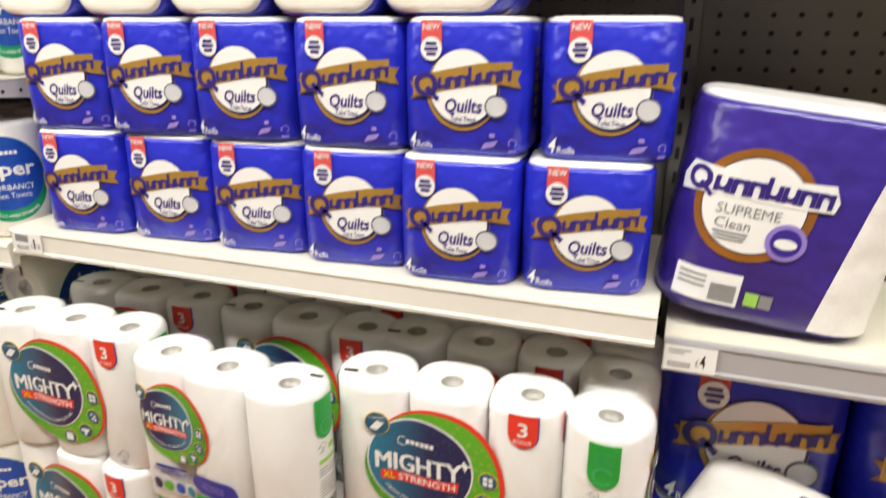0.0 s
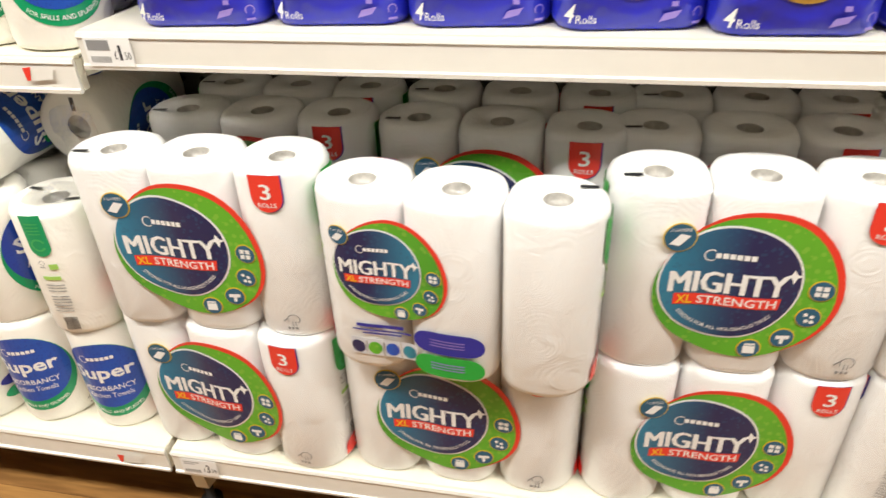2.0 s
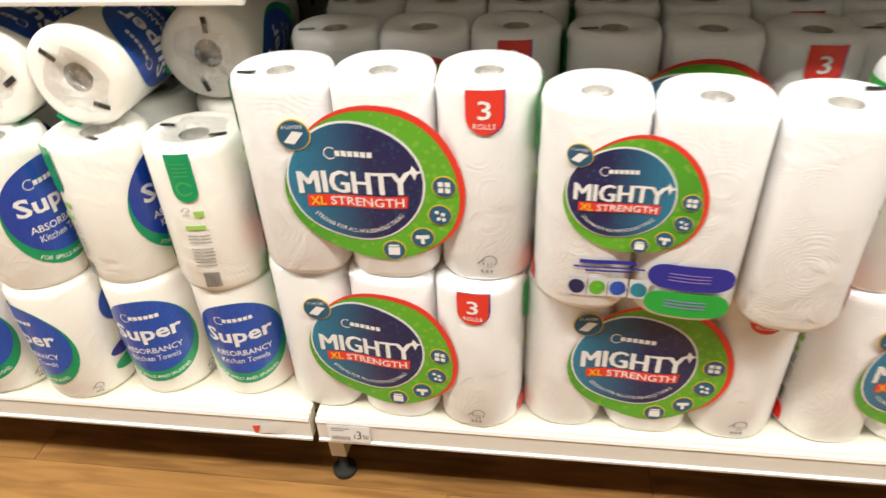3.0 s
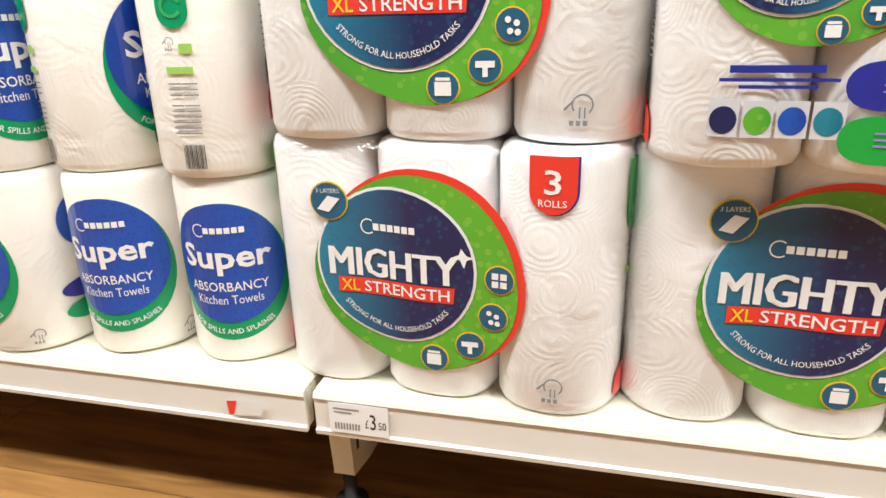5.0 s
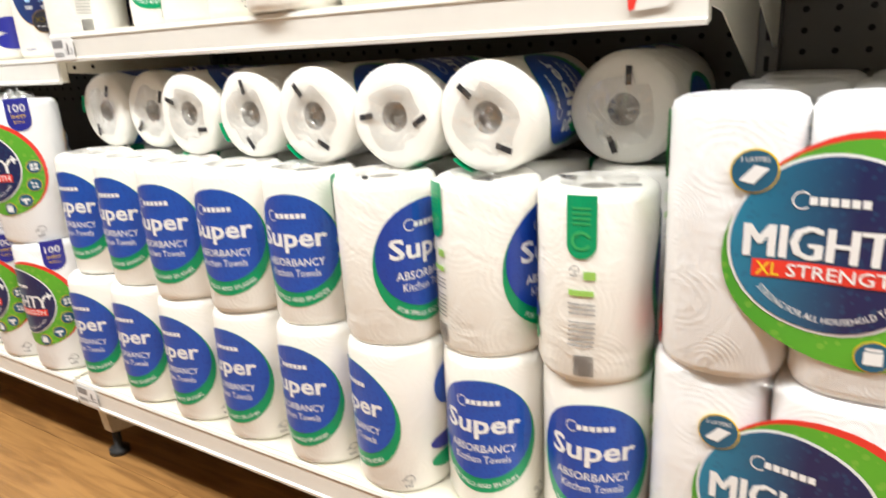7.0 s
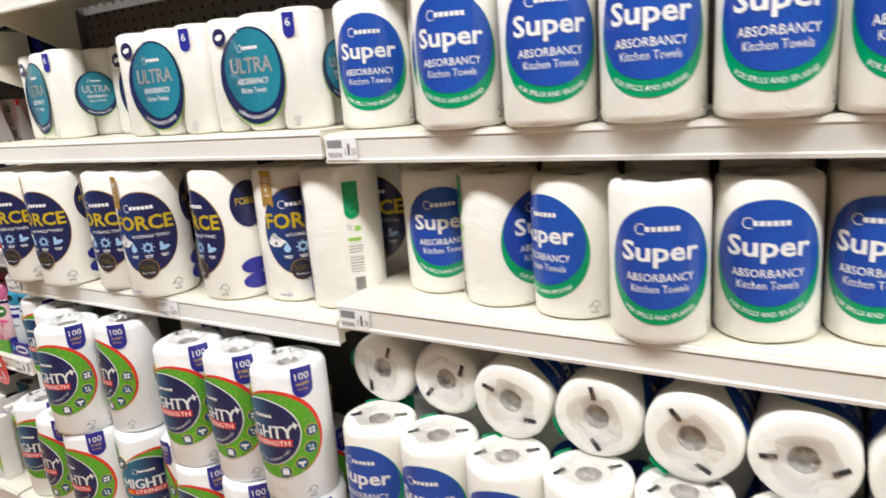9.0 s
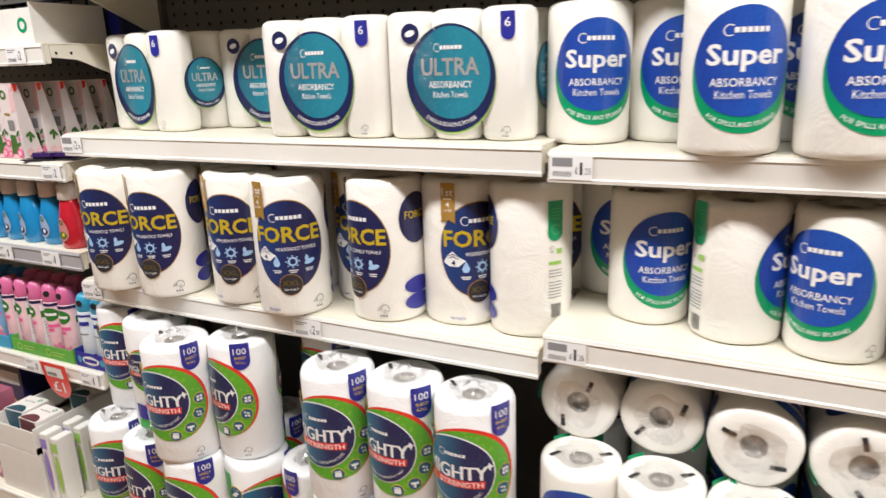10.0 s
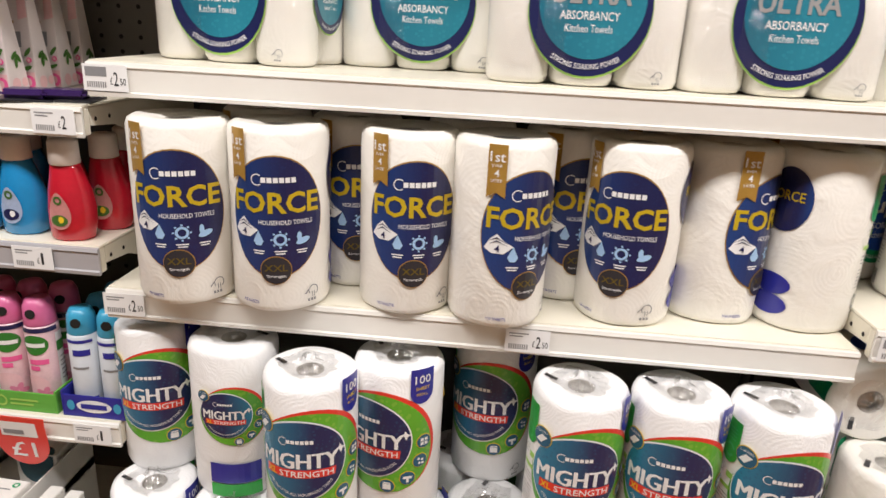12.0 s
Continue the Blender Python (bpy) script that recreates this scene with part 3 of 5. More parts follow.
def force_roll():
    t = thing("household_towel_roll", "thick white household towel roll, navy oval label with gold lettering", "kitchen roll", "navy label towel rolls")
    add_roll(t, FR, FH, PAPER_WARM, wob=0.018, phase=0.3)
    place = roll_surface(FR, 0.018, 0.3)
    sh = Sheet(place)
    v = 0.160
    sh.put("label_rim", GOLD, egg(0.004, v - 0.002, 0.0775, 0.0965), 0, label="thin gold label rim")
    sh.put("label_panel", FORCEB, egg(0.004, v - 0.002, 0.0758, 0.0945), 1, label="navy oval label")
    brand_mark(sh, INKW, "maker_mark", 0.006, v + 0.057, 0.060, 2)
    sh.put("gold_letters", FORCEG, word("FORCE", 0.004, v + 0.022, 0.138, 0.034, 0.05), 2, label="gold lettering")
    sh.put("lettering", INKW, word("HOUSEHOLD TOWELS", 0.020, v - 0.009, 0.082, 0.0075, 0.01), 2, label="white lettering")
    sh.put("wave_mark", INKW, poly([(-0.066, v - 0.026), (-0.058, v - 0.012), (-0.047, v - 0.003), (-0.036, v - 0.014), (-0.022, v - 0.022), (-0.036, v - 0.034), (-0.054, v - 0.034)]), 2)
    for i in range(2):
        sh.put("wave_line", NAVY, poly([(-0.060 + i * 0.001, v - 0.0145 - i * 0.005), (-0.047, v - 0.0075 - i * 0.005), (-0.030, v - 0.0185 - i * 0.003), (-0.047, v - 0.0095 - i * 0.005)]), 3)
    sh.put("wave_number", NAVY, word("4", -0.046, v - 0.026, 0.008, 0.011, 0.01), 3)
    pale = plain("pale_blue_ink", (0.35, 0.55, 0.80), 0.35)
    sh.put("icon", pale, poly([(-0.022, v - 0.022), (-0.014, v - 0.039), (-0.018, v - 0.046), (-0.026, v - 0.046), (-0.030, v - 0.039)]), 2)
    sh.put("icon", pale, ring(0.010, v - 0.036, 0.006, 0.010, n=18), 2)
    for i in range(8):
        a = i * math.pi / 4
        sh.put("icon", pale, rect(0.010 + 0.0125 * math.cos(a), v - 0.036 + 0.0125 * math.sin(a), 0.003, 0.003), 2)
    sh.put("icon", pale, egg(0.045, v - 0.040, 0.012, 0.005, turn=0.3, n=16), 2)
    sh.put("icon", pale, egg(0.039, v - 0.033, 0.004, 0.008, n=14), 2)
    for x in (-0.022, 0.010, 0.043):
        sh.put("icon_text", INKW, rect(x, v - 0.055, 0.018, 0.002), 2)
        sh.put("icon_text", INKW, rect(x, v - 0.059, 0.014, 0.002), 2)
    sh.put("size_rim", GOLD, egg(0.003, v - 0.086, 0.0235, 0.0235, n=28), 2)
    sh.put("size_disc", plain("charcoal_ink", (0.03, 0.028, 0.035), 0.3), egg(0.003, v - 0.086, 0.0222, 0.0222, n=28), 3)
    sh.put("gold_letters", plain("dim_gold_ink", (0.17, 0.125, 0.025), 0.35, metal=0.3), word("XXL", 0.003, v - 0.082, 0.034, 0.011, 0.02), 4)
    sh.put("lettering", INKW, word("Strength", 0.003, v - 0.096, 0.028, 0.006), 4)
    sh.put("gold_ribbon", GOLD, poly([(-0.068, 0.212), (-0.054, 0.220), (-0.040, 0.212), (-0.040, 0.291), (-0.068, 0.291)]), 3, label="gold ribbon tag")
    sh.put("lettering", INKW, word("1st", -0.054, 0.273, 0.022, 0.015, 0.02), 4)
    sh.put("lettering", INKW, word("EVER", -0.054, 0.260, 0.015, 0.004), 4)
    sh.put("lettering", INKW, word("4", -0.054, 0.249, 0.007, 0.011, 0.01), 4)
    sh.put("lettering", INKW, word("LAYER", -0.054, 0.238, 0.016, 0.005), 4)
    sh.put("sheet_count", ROYAL, word("100 SHEETS", -0.040, 0.018, 0.030, 0.005, 0.01), 1)
    forest_mark(sh, 0.060, 0.028, 0.026)
    info_panel(sh, -0.204, 0.150, 0.030)
    sh.put("small_label", FORCEB, egg(0.140, 0.215, 0.040, 0.052), 1)
    sh.put("gold_letters", FORCEG, word("FORCE", 0.140, 0.222, 0.056, 0.016, 0.02), 2)
    for y in (0.075, 0.040):
        sh.put("blue_pill", ROYAL, egg(0.140, y, 0.034, 0.018), 1)
    sh.done(t)
    return t


QW, QD, QH = 0.189, 0.150, 0.198


def quilts_pack():
    t = thing("toilet_roll_pack", "ultramarine blue four-roll toilet tissue pack with gold ribbon print", "toilet rolls", "blue toilet roll packs")
    dip = lambda u: 0.004 * math.cos(math.pi * u / (QW * 0.5)) if abs(u) < QW * 0.25 else 0.0
    part("wrapper", prism(QW, QD, 0.042, [(0.0, 0.02), (0.002, 0.006), (0.012, 0.0), (0.10, -0.0015), (QH - 0.014, 0.0), (QH - 0.008, 0.003)], 72), QBLUE, t, "glossy ultramarine film", smooth=True)
    part("top_paper", prism(QW - 0.004, QD - 0.004, 0.040, [(QH - 0.010, 0.002), (QH - 0.004, 0.003), (QH - 0.001, 0.010), (QH, 0.022), (QH - 0.004, 0.045)], 72), PAPER_WARM, t, "white rolls under the film", smooth=True)
    place, total = surface(QW, QD, 0.042)
    sh = Sheet(place)
    sh.put("gold_ring", GOLD, egg(0.002, 0.096, 0.0545, 0.0575), 2)
    sh.put("navy_ring", NAVY, egg(0.004, 0.099, 0.0520, 0.0550), 3)
    sh.put("white_disc", INKW, egg(0.003, 0.101, 0.0500, 0.0525), 4)
    sh.put("ribbon_tail", plain("brown_gold_ink", (0.33, 0.16, 0.03), 0.35, metal=0.3), poly([(-0.080, 0.082), (-0.055, 0.088), (-0.055, 0.112), (-0.080, 0.106), (-0.070, 0.094)]), 4)
    sh.put("ribbon_end", GOLD, poly([(0.060, 0.105), (0.086, 0.100), (0.080, 0.112), (0.086, 0.124), (0.060, 0.128)]), 4)
    sh.put("gold_ribbon", GOLD, poly([(-0.072, 0.086), (-0.02, 0.097), (0.03, 0.106), (0.072, 0.106), (0.072, 0.137), (0.03, 0.135), (-0.02, 0.126), (-0.072, 0.114)]), 5, label="gold ribbon print")
    # maker's name as a run of purple strokes
    dark = plain("indigo_ink", (0.035, 0.02, 0.20), 0.35)
    sh.put("maker_mark", dark, ring(-0.052, 0.104, 0.0100, 0.0175, 0, 360, 20), 6)
    sh.put("maker_mark", dark, poly([(-0.054, 0.098), (-0.036, 0.080), (-0.032, 0.086), (-0.048, 0.102)]), 6)
    for i, (up, stem) in enumerate(((1, 0), (0, 1), (0, 1), (1, 2), (1, 0), (0, 1), (0, 0))):
        x, y = -0.027 + i * 0.0150, 0.1065 + 0.0021 * i
        sh.put("maker_stroke", dark, ring(x, y, 0.0032, 0.0074, 180 if up else 0, 360 if up else 180, 12), 6)
        for k2 in (-1, 1):
            top = 0.017 if stem == 2 and k2 < 0 else 0.0075
            sh.put("maker_stroke", dark, poly([(x + k2 * 0.0053 - 0.0022, y - 0.0085), (x + k2 * 0.0053 + 0.0021, y - 0.0085), (x + k2 * 0.0053 + 0.0034, y + top), (x + k2 * 0.0053 - 0.0010, y + top)]), 6.3)
    sh.put("purple_letters", dark, word("Quilts", 0.004, 0.073, 0.056, 0.024, 0.04, 0.15), 5, label="indigo lettering")
    sh.put("purple_letters", dark, word("Toilet Tissue", 0.004, 0.056, 0.038, 0.008, 0.02), 5)
    sh.put("red_tag", plain("coral_red_ink", (0.72, 0.10, 0.10), 0.35), rect(-0.044, 0.176, 0.030, 0.034), 2, label="coral red tag")
    sh.put("lettering", INKW, word("NEW", -0.044, 0.184, 0.025, 0.009, 0.02), 3)
    sh.put("round_badge", INKW, egg(-0.044, 0.154, 0.0155, 0.0165, n=24), 5)
    for i, w in enumerate((0.016, 0.020, 0.014)):
        sh.put("badge_text", dark, rect(-0.044, 0.161 - i * 0.007, w, 0.0045), 6)
    sh.put("badge_ring", plain("slate_ink", (0.10, 0.11, 0.17), 0.35), egg(0.052, 0.075, 0.0165, 0.0165, n=24), 5)
    sh.put("badge_disc", plain("pale_grey_ink", (0.62, 0.62, 0.66), 0.35), egg(0.052, 0.075, 0.0140, 0.0140, n=24), 6)
    sh.put("lettering", INKW, word("4", -0.076, 0.022, 0.012, 0.022, 0.02, 0.2), 2, label="white lettering")
    sh.put("lettering", INKW, word("Rolls", -0.056, 0.016, 0.024, 0.010), 2)
    sh.put("small_mark", LILAC, poly([(0.030, 0.012), (0.050, 0.017), (0.056, 0.026), (0.036, 0.022)]), 2)
    sh.put("small_mark", LILAC, rect(0.047, 0.033, 0.008, 0.006), 2)
    sh.put("small_mark", LILAC, ring(0.076, 0.022, 0.005, 0.0065, -60, 220, 12), 2)
    sh.put("small_mark", LILAC, rect(0.076, 0.010, 0.012, 0.003), 2)
    for i in range(6):
        sh.put("side_gold", GOLD, rect(total / 4, 0.06 + i * 0.018, 0.030, 0.013), 2)
    sh.done(t)
    return t


UW, UD, UH = 0.292, 0.1947, 0.229


def ultra_pack():
    t = thing("kitchen_towel_pack", "white six-roll kitchen towel pack with round teal label", "kitchen rolls", "teal label packs")
    r = UW / 6
    for j in (-1, 1):
        for i in (-1, 0, 1):
            add_roll(t, r - 0.0008, UH, PAPER_WARM, i * 2 * r, j * r, 0.002, i + j, square=(2.7, i))
    dip = lambda u: 0.003 * math.sin(math.pi * u / (2 * r)) ** 2 if abs(u) < 2 * r else 0.0
    place, total = surface(UW, UD, r, dip)
    sh = Sheet(place)
    for u, k in ((0.0, 1.0), (total / 4, 0.62)):
        a = dict(du=u, dv=0.111, k=k * 1.10, side="" if k == 1.0 else "back_")
        sh.put("label_border", LGREEN, egg(0, -0.003, 0.081, 0.087), 0, **a)
        sh.put("label_ring", NAVY, egg(0, -0.001, 0.080, 0.086), 1, label="navy label ring", **a)
        sh.put("label_panel", TEAL, egg(0.002, 0.008, 0.069, 0.073), 2, label="teal round label", **a)
        brand_mark(sh, INKW, "maker_mark", 0.0, 0.048, 0.046, 3, **a)
        sh.put("silver_letters", plain("silver_ink", (0.55, 0.55, 0.56), 0.3, metal=0.5), word("ULTRA", 0.0, 0.018, 0.104, 0.028, 0.05), 3, label="silver lettering", **a)
        sh.put("lettering", INKW, word("ABSORBANCY", 0.0, -0.010, 0.078, 0.011, 0.015), 3, label="white lettering", **a)
        sh.put("lettering", INKW, word("Kitchen Towels", 0.0, -0.026, 0.062, 0.010), 3, **a)
        sh.put("lettering", INKW, word("STRONG SOAKING POWER", 0.0, -0.0745, 0.095, 0.007, 0.012, arc=0.085), 3, **a)
        if k == 1.0:
            sh.put("badge_disc", NAVY, egg(-0.070, 0.072, 0.016, 0.016, n=22), 3, **a)
            sh.put("badge_sheet", INKW, egg(-0.070, 0.072, 0.009, 0.005, n=14, turn=0.3), 4, **a)
            sh.put("blue_tag", ROYAL, shield(0.100, 0.098, 0.022, 0.042), 1, **a)
            sh.put("lettering", INKW, word("6", 0.100, 0.082, 0.009, 0.014, 0.01), 2, **a)
    forest_mark(sh, 0.105, 0.018, 0.018)
    sh.done(t)
    bm = bmesh.new()
    n = 80
    loops = [[bm.verts.new(place(total * i / n, z, hh)) for i in range(n)] for z, hh in ((0.006, 0.0004), (UH - 0.014, 0.0004), (UH - 0.002, -0.006), (UH + 0.002, -0.02))]
    for a, b in zip(loops, loops[1:]):
        for i in range(n):
            bm.faces.new((a[i], a[(i + 1) % n], b[(i + 1) % n], b[i]))
    part("wrapper", bm, FILM, t, "clear wrinkled film", smooth=True)
    return t


def supreme_pack():
    w, d, h = 0.30, 0.20, 0.315
    t = thing("toilet_roll_pack", "large violet toilet tissue pack, white rolls showing at its side", "toilet rolls", "", None)
    part("wrapper", prism(w, d, 0.075, [(0.0, 0.03), (0.003, 0.010), (0.02, 0.0), (0.17, 0.0), (h - 0.02, 0.0), (h - 0.010, 0.004)], 96), PURPLE, t, "crinkled violet film", smooth=True)
    part("top_paper", prism(w - 0.006, d - 0.006, 0.072, [(h - 0.012, 0.001), (h - 0.004, 0.004), (h, 0.016), (h - 0.003, 0.05)], 96), PAPER_COOL, t, smooth=True)
    place, total = surface(w, d, 0.075)
    sh = Sheet(place)
    white = plain("side_paper_white", (0.84, 0.82, 0.80), 0.5, vary=0.05, coat=0.3, bump=0.4, bscale=30)
    sh.put("side_paper", white, poly([(0.058, 0.012), (0.30, 0.012), (0.30, 0.300), (0.105, 0.300), (0.085, 0.19)]), 0)
    cx, cy = 0.0, 0.0
    a = dict(du=-0.052, dv=0.172, k=0.82)
    sh.put("bronze_ring", plain("bronze_ink", (0.42, 0.17, 0.035), 0.3, metal=0.4, vary=0.2), egg(cx, cy, 0.096, 0.097), 1, **a)
    sh.put("dark_ring", NAVY, egg(cx, cy, 0.082, 0.083), 2, **a)
    sh.put("white_disc", INKW, egg(cx, cy, 0.080, 0.081), 3, **a)
    sh.put("white_banner", INKW, poly([(cx - 0.125, cy + 0.005), (cx - 0.05, cy + 0.012), (cx + 0.05, cy + 0.008), (cx + 0.118, cy + 0.012), (cx + 0.122, cy + 0.030), (cx + 0.110, cy + 0.056), (cx + 0.02, cy + 0.050), (cx - 0.11, cy + 0.058), (cx - 0.127, cy + 0.030)]), 4, **a)
    dark = plain("indigo_ink", (0.035, 0.02, 0.20), 0.35)
    sh.put("maker_mark", dark, ring(cx - 0.092, cy + 0.032, 0.012, 0.021, 0, 360, 22), 5, **a)
    sh.put("maker_mark", dark, poly([(cx - 0.092, cy + 0.022), (cx - 0.070, cy + 0.004), (cx - 0.066, cy + 0.010), (cx - 0.086, cy + 0.028)]), 5, **a)
    for i, (up, stem) in enumerate(((1, 0), (0, 1), (0, 1), (1, 2), (1, 0), (0, 1), (0, 0))):
        x = cx - 0.055 + i * 0.0258
        sh.put("maker_stroke", dark, ring(x, cy + 0.030, 0.0050, 0.0125, 180 if up else 0, 360 if up else 180, 14), 5, **a)
        for k2 in (-1, 1):
            top = 0.024 if stem == 2 and k2 < 0 else 0.0125
            sh.put("maker_stroke", dark, poly([(x + k2 * 0.0088 - 0.0040, cy + 0.016), (x + k2 * 0.0088 + 0.0036, cy + 0.016), (x + k2 * 0.0088 + 0.0052, cy + 0.030 + top), (x + k2 * 0.0088 - 0.0024, cy + 0.030 + top)]), 5.3, **a)
    sh.put("grey_letters", INKG, word("SUPREME", cx - 0.005, cy - 0.010, 0.100, 0.018, 0.012), 4, **a)
    sh.put("grey_letters", INKG, word("Clean", cx - 0.025, cy - 0.034, 0.056, 0.018), 4, **a)
    for i in range(3):
        sh.put("grey_bar", INKG, rect(cx - 0.025, cy - 0.050 - i * 0.006, 0.055 - 0.004 * i, 0.003), 4, **a)
    sh.put("lilac_badge", LILAC, egg(cx + 0.062, cy - 0.050, 0.032, 0.032, n=30), 4, **a)
    sh.put("badge_disc", PURPLE, egg(cx + 0.062, cy - 0.050, 0.024, 0.024, n=26), 5, **a)
    sh.put("badge_cloud", INKW, egg(cx + 0.062, cy - 0.052, 0.018, 0.009, n=20), 6, **a)
    sh.put("sticker", INKW, rect(-0.085, 0.048, 0.092, 0.048), 1, label="white bar code sticker")
    for i in range(3):
        sh.put("sticker_text", INKG, rect(-0.105, 0.062 - i * 0.008, 0.038, 0.003), 2)
    for i in range(16):
        sh.put("bar_code", INKK, rect(-0.078 + i * 0.0022, 0.042, 0.0011, 0.026), 2)
    sh.put("green_sticker", LGREEN, rect(-0.022, 0.040, 0.018, 0.020), 1)
    sh.put("dark_sticker", INKG, rect(-0.003, 0.040, 0.017, 0.020), 1)
    sh.done(t)
    return t


def new_pack():
    w, d, h = 0.36, 0.24, 0.300
    t = thing("toilet_roll_pack", "large blue toilet tissue pack with red tag, white roll tops showing", "toilet rolls")
    part("wrapper", prism(w, d, 0.06, [(0, 0.02), (0.004, 0.004), (0.02, 0), (h - 0.016, 0), (h - 0.010, 0.0015)], 80), QBLUE, t, smooth=True)
    for i in (-1, 0, 1):
        for j in (-1, 1):
            add_roll(t, 0.0585, h, PAPER_COOL, i * 0.118, j * 0.059, 0.004, i)
    place, total = surface(w, d, 0.06)
    sh = Sheet(place)
    sh.put("red_tag", RED, rect(0.02, 0.243, 0.07, 0.08), 1)
    sh.put("lettering", INKW, word("NEW", 0.02, 0.262, 0.055, 0.018, 0.02), 2)
    sh.put("lettering", INKW, word("IMPROVED", 0.02, 0.244, 0.050, 0.008), 2)
    sh.put("round_badge", INKW, egg(0.02, 0.205, 0.034, 0.034, n=26), 3)
    sh.put("badge_text", NAVY, rect(0.02, 0.214, 0.04, 0.008), 4)
    sh.put("badge_text", NAVY, rect(0.02, 0.199, 0.036, 0.008), 4)
    sh.put("gold_ribbon", GOLD, poly([(-0.15, 0.05), (0.16, 0.07), (0.16, 0.12), (-0.15, 0.10)]), 1)
    sh.done(t)
    return t


def pink_pack():
    w, d = 0.36, 0.26
    t = thing("tissue_pack", "soft white tissue pack printed with pink shells and a gold crest", "tissue pack")
    white = plain("soft_white_film", (0.86, 0.83, 0.81), 0.35, coat=0.35, vary=0.05, bump=0.6, bscale=24)
    part("wrapper", prism(w, d, 0.05, [(0, 0.025), (0.010, 0.006), (0.03, 0), (0.062, 0), (0.086, 0.005), (0.098, 0.018), (0.103, 0.045)], 72), white, t, smooth=True)

    def place(u, v, h):
        rim = min(w / 2 - abs(u), d / 2 - abs(v))
        return u, v, 0.1045 - max(0.0, 0.045 - rim) ** 2 * 6 + h

    sh = Sheet(place, 0.012)
    pale = plain("rose_film", (0.82, 0.42, 0.52), 0.35, coat=0.3, vary=0.08)
    sh.put("pink_field", pale, poly([(-0.085, -0.030), (-0.06, -0.118), (0.165, -0.118), (0.165, 0.08), (-0.02, 0.08), (-0.075, 0.02)]), 0)
    for i in range(8):
        a = radians(190 + i * 24)
        c, r0, r1 = (0.020, -0.005), 0.030, 0.098
        sh.put("pink_shell", PINK, poly([(c[0] + r0 * math.cos(a), c[1] + r0 * math.sin(a)), (c[0] + r1 * math.cos(a - 0.15), c[1] + r1 * math.sin(a - 0.15)), (c[0] + r1 * 1.05 * math.cos(a), c[1] + r1 * 1.05 * math.sin(a)), (c[0] + r1 * math.cos(a + 0.15), c[1] + r1 * math.sin(a + 0.15))]), 1)
    sh.put("crest_rim", NAVY, poly([(-0.045, 0.030), (-0.03, -0.015), (0.04, -0.04), (0.11, -0.015), (0.125, 0.030), (0.11, 0.075), (0.04, 0.09), (-0.03, 0.075)]), 2)
    sh.put("gold_crest", GOLD, poly([(-0.040, 0.030), (-0.027, -0.011), (0.04, -0.035), (0.107, -0.011), (0.120, 0.030), (0.107, 0.071), (0.04, 0.085), (-0.027, 0.071)]), 3)
    for i in range(5):
        sh.put("crest_mark", INKW, poly([(-0.012 + i * 0.022, 0.012), (-0.002 + i * 0.022, 0.012), (0.006 + i * 0.022, 0.048), (-0.004 + i * 0.022, 0.048)]), 4)
    sh.put("ply_badge", INKW, egg(-0.128, -0.085, 0.027, 0.027, n=26), 1)
    sh.put("badge_ring", PINK, ring(-0.128, -0.085, 0.0250, 0.027, 0, 360, 26), 2)
    sh.put("badge_letters", PURPLE, word("2", -0.138, -0.085, 0.012, 0.022, 0.01), 2)
    sh.put("badge_letters", PURPLE, word("ply", -0.120, -0.085, 0.016, 0.013), 2)
    sh.done(t)
    return t


# ---- the setting: floor, walls, ceiling, gondola shelving ----
def structure(name, bm, material, label, smooth=False):
    return tagged(part(name, bm, material, None, label, smooth), label, "", "", "structure")


floor = structure("floor", box(-7, 6, -3.2, 0.9, -0.12, -0.008), plain("floor_joint_dark", (0.10, 0.052, 0.020), 0.8), "brown wood laminate shop floor")
structure("ceiling", box(-7, 6, -3.2, 0.9, 3.0, 3.1), CEIL, "white tiled shop ceiling")
structure("wall_back", box(-7, 6, 0.62, 0.72, -0.008, 3.0), WALLP, "plain painted shop wall behind the shelving")
# unseen, added where opposite shelving would stand; closes the hall and bounces lamp light
structure("wall_front", box(-7, 6, -3.3, -3.2, -0.008, 3.0), WALLP, "plain painted wall across the aisle")
structure("wall_left", box(-7.1, -7, -3.2, 0.6, -0.008, 3.0), WALLP, "plain painted wall at the aisle end")
structure("wall_right", box(6, 6.1, -3.2, 0.6, -0.008, 3.0), WALLP, "plain painted wall at the aisle end")

BAYS = [(-3.735, -2.485), (-2.485, -1.242), (-1.242, 0.008), (0.008, 1.262), (1.262, 2.512)]
BACK = 0.50
for i, (x0, x1) in enumerate(BAYS):
    p = structure("back_panel_%d" % (i + 1), box(x0 + 0.016, x1 - 0.016, BACK, BACK + 0.012, 0.05, 2.1), PEG, "dark grey perforated steel back panel")
    bm = bmesh.new()
    for r in range(44):
        for c in range(28):
            x, z = x0 + 0.045 + c * 0.0425, 0.75 + r * 0.030
            if x > x1 - 0.03 or z > 2.05:
                continue
            bm.faces.new([bm.verts.new((x + 0.0050 * math.cos(a), BACK - 0.003, z + 0.0050 * math.sin(a))) for a in [2 * math.pi * q / 6 for q in range(6)]])
    hp = part("perforation", bm, HOLE, p)
    hp["kind"] = "stuff"
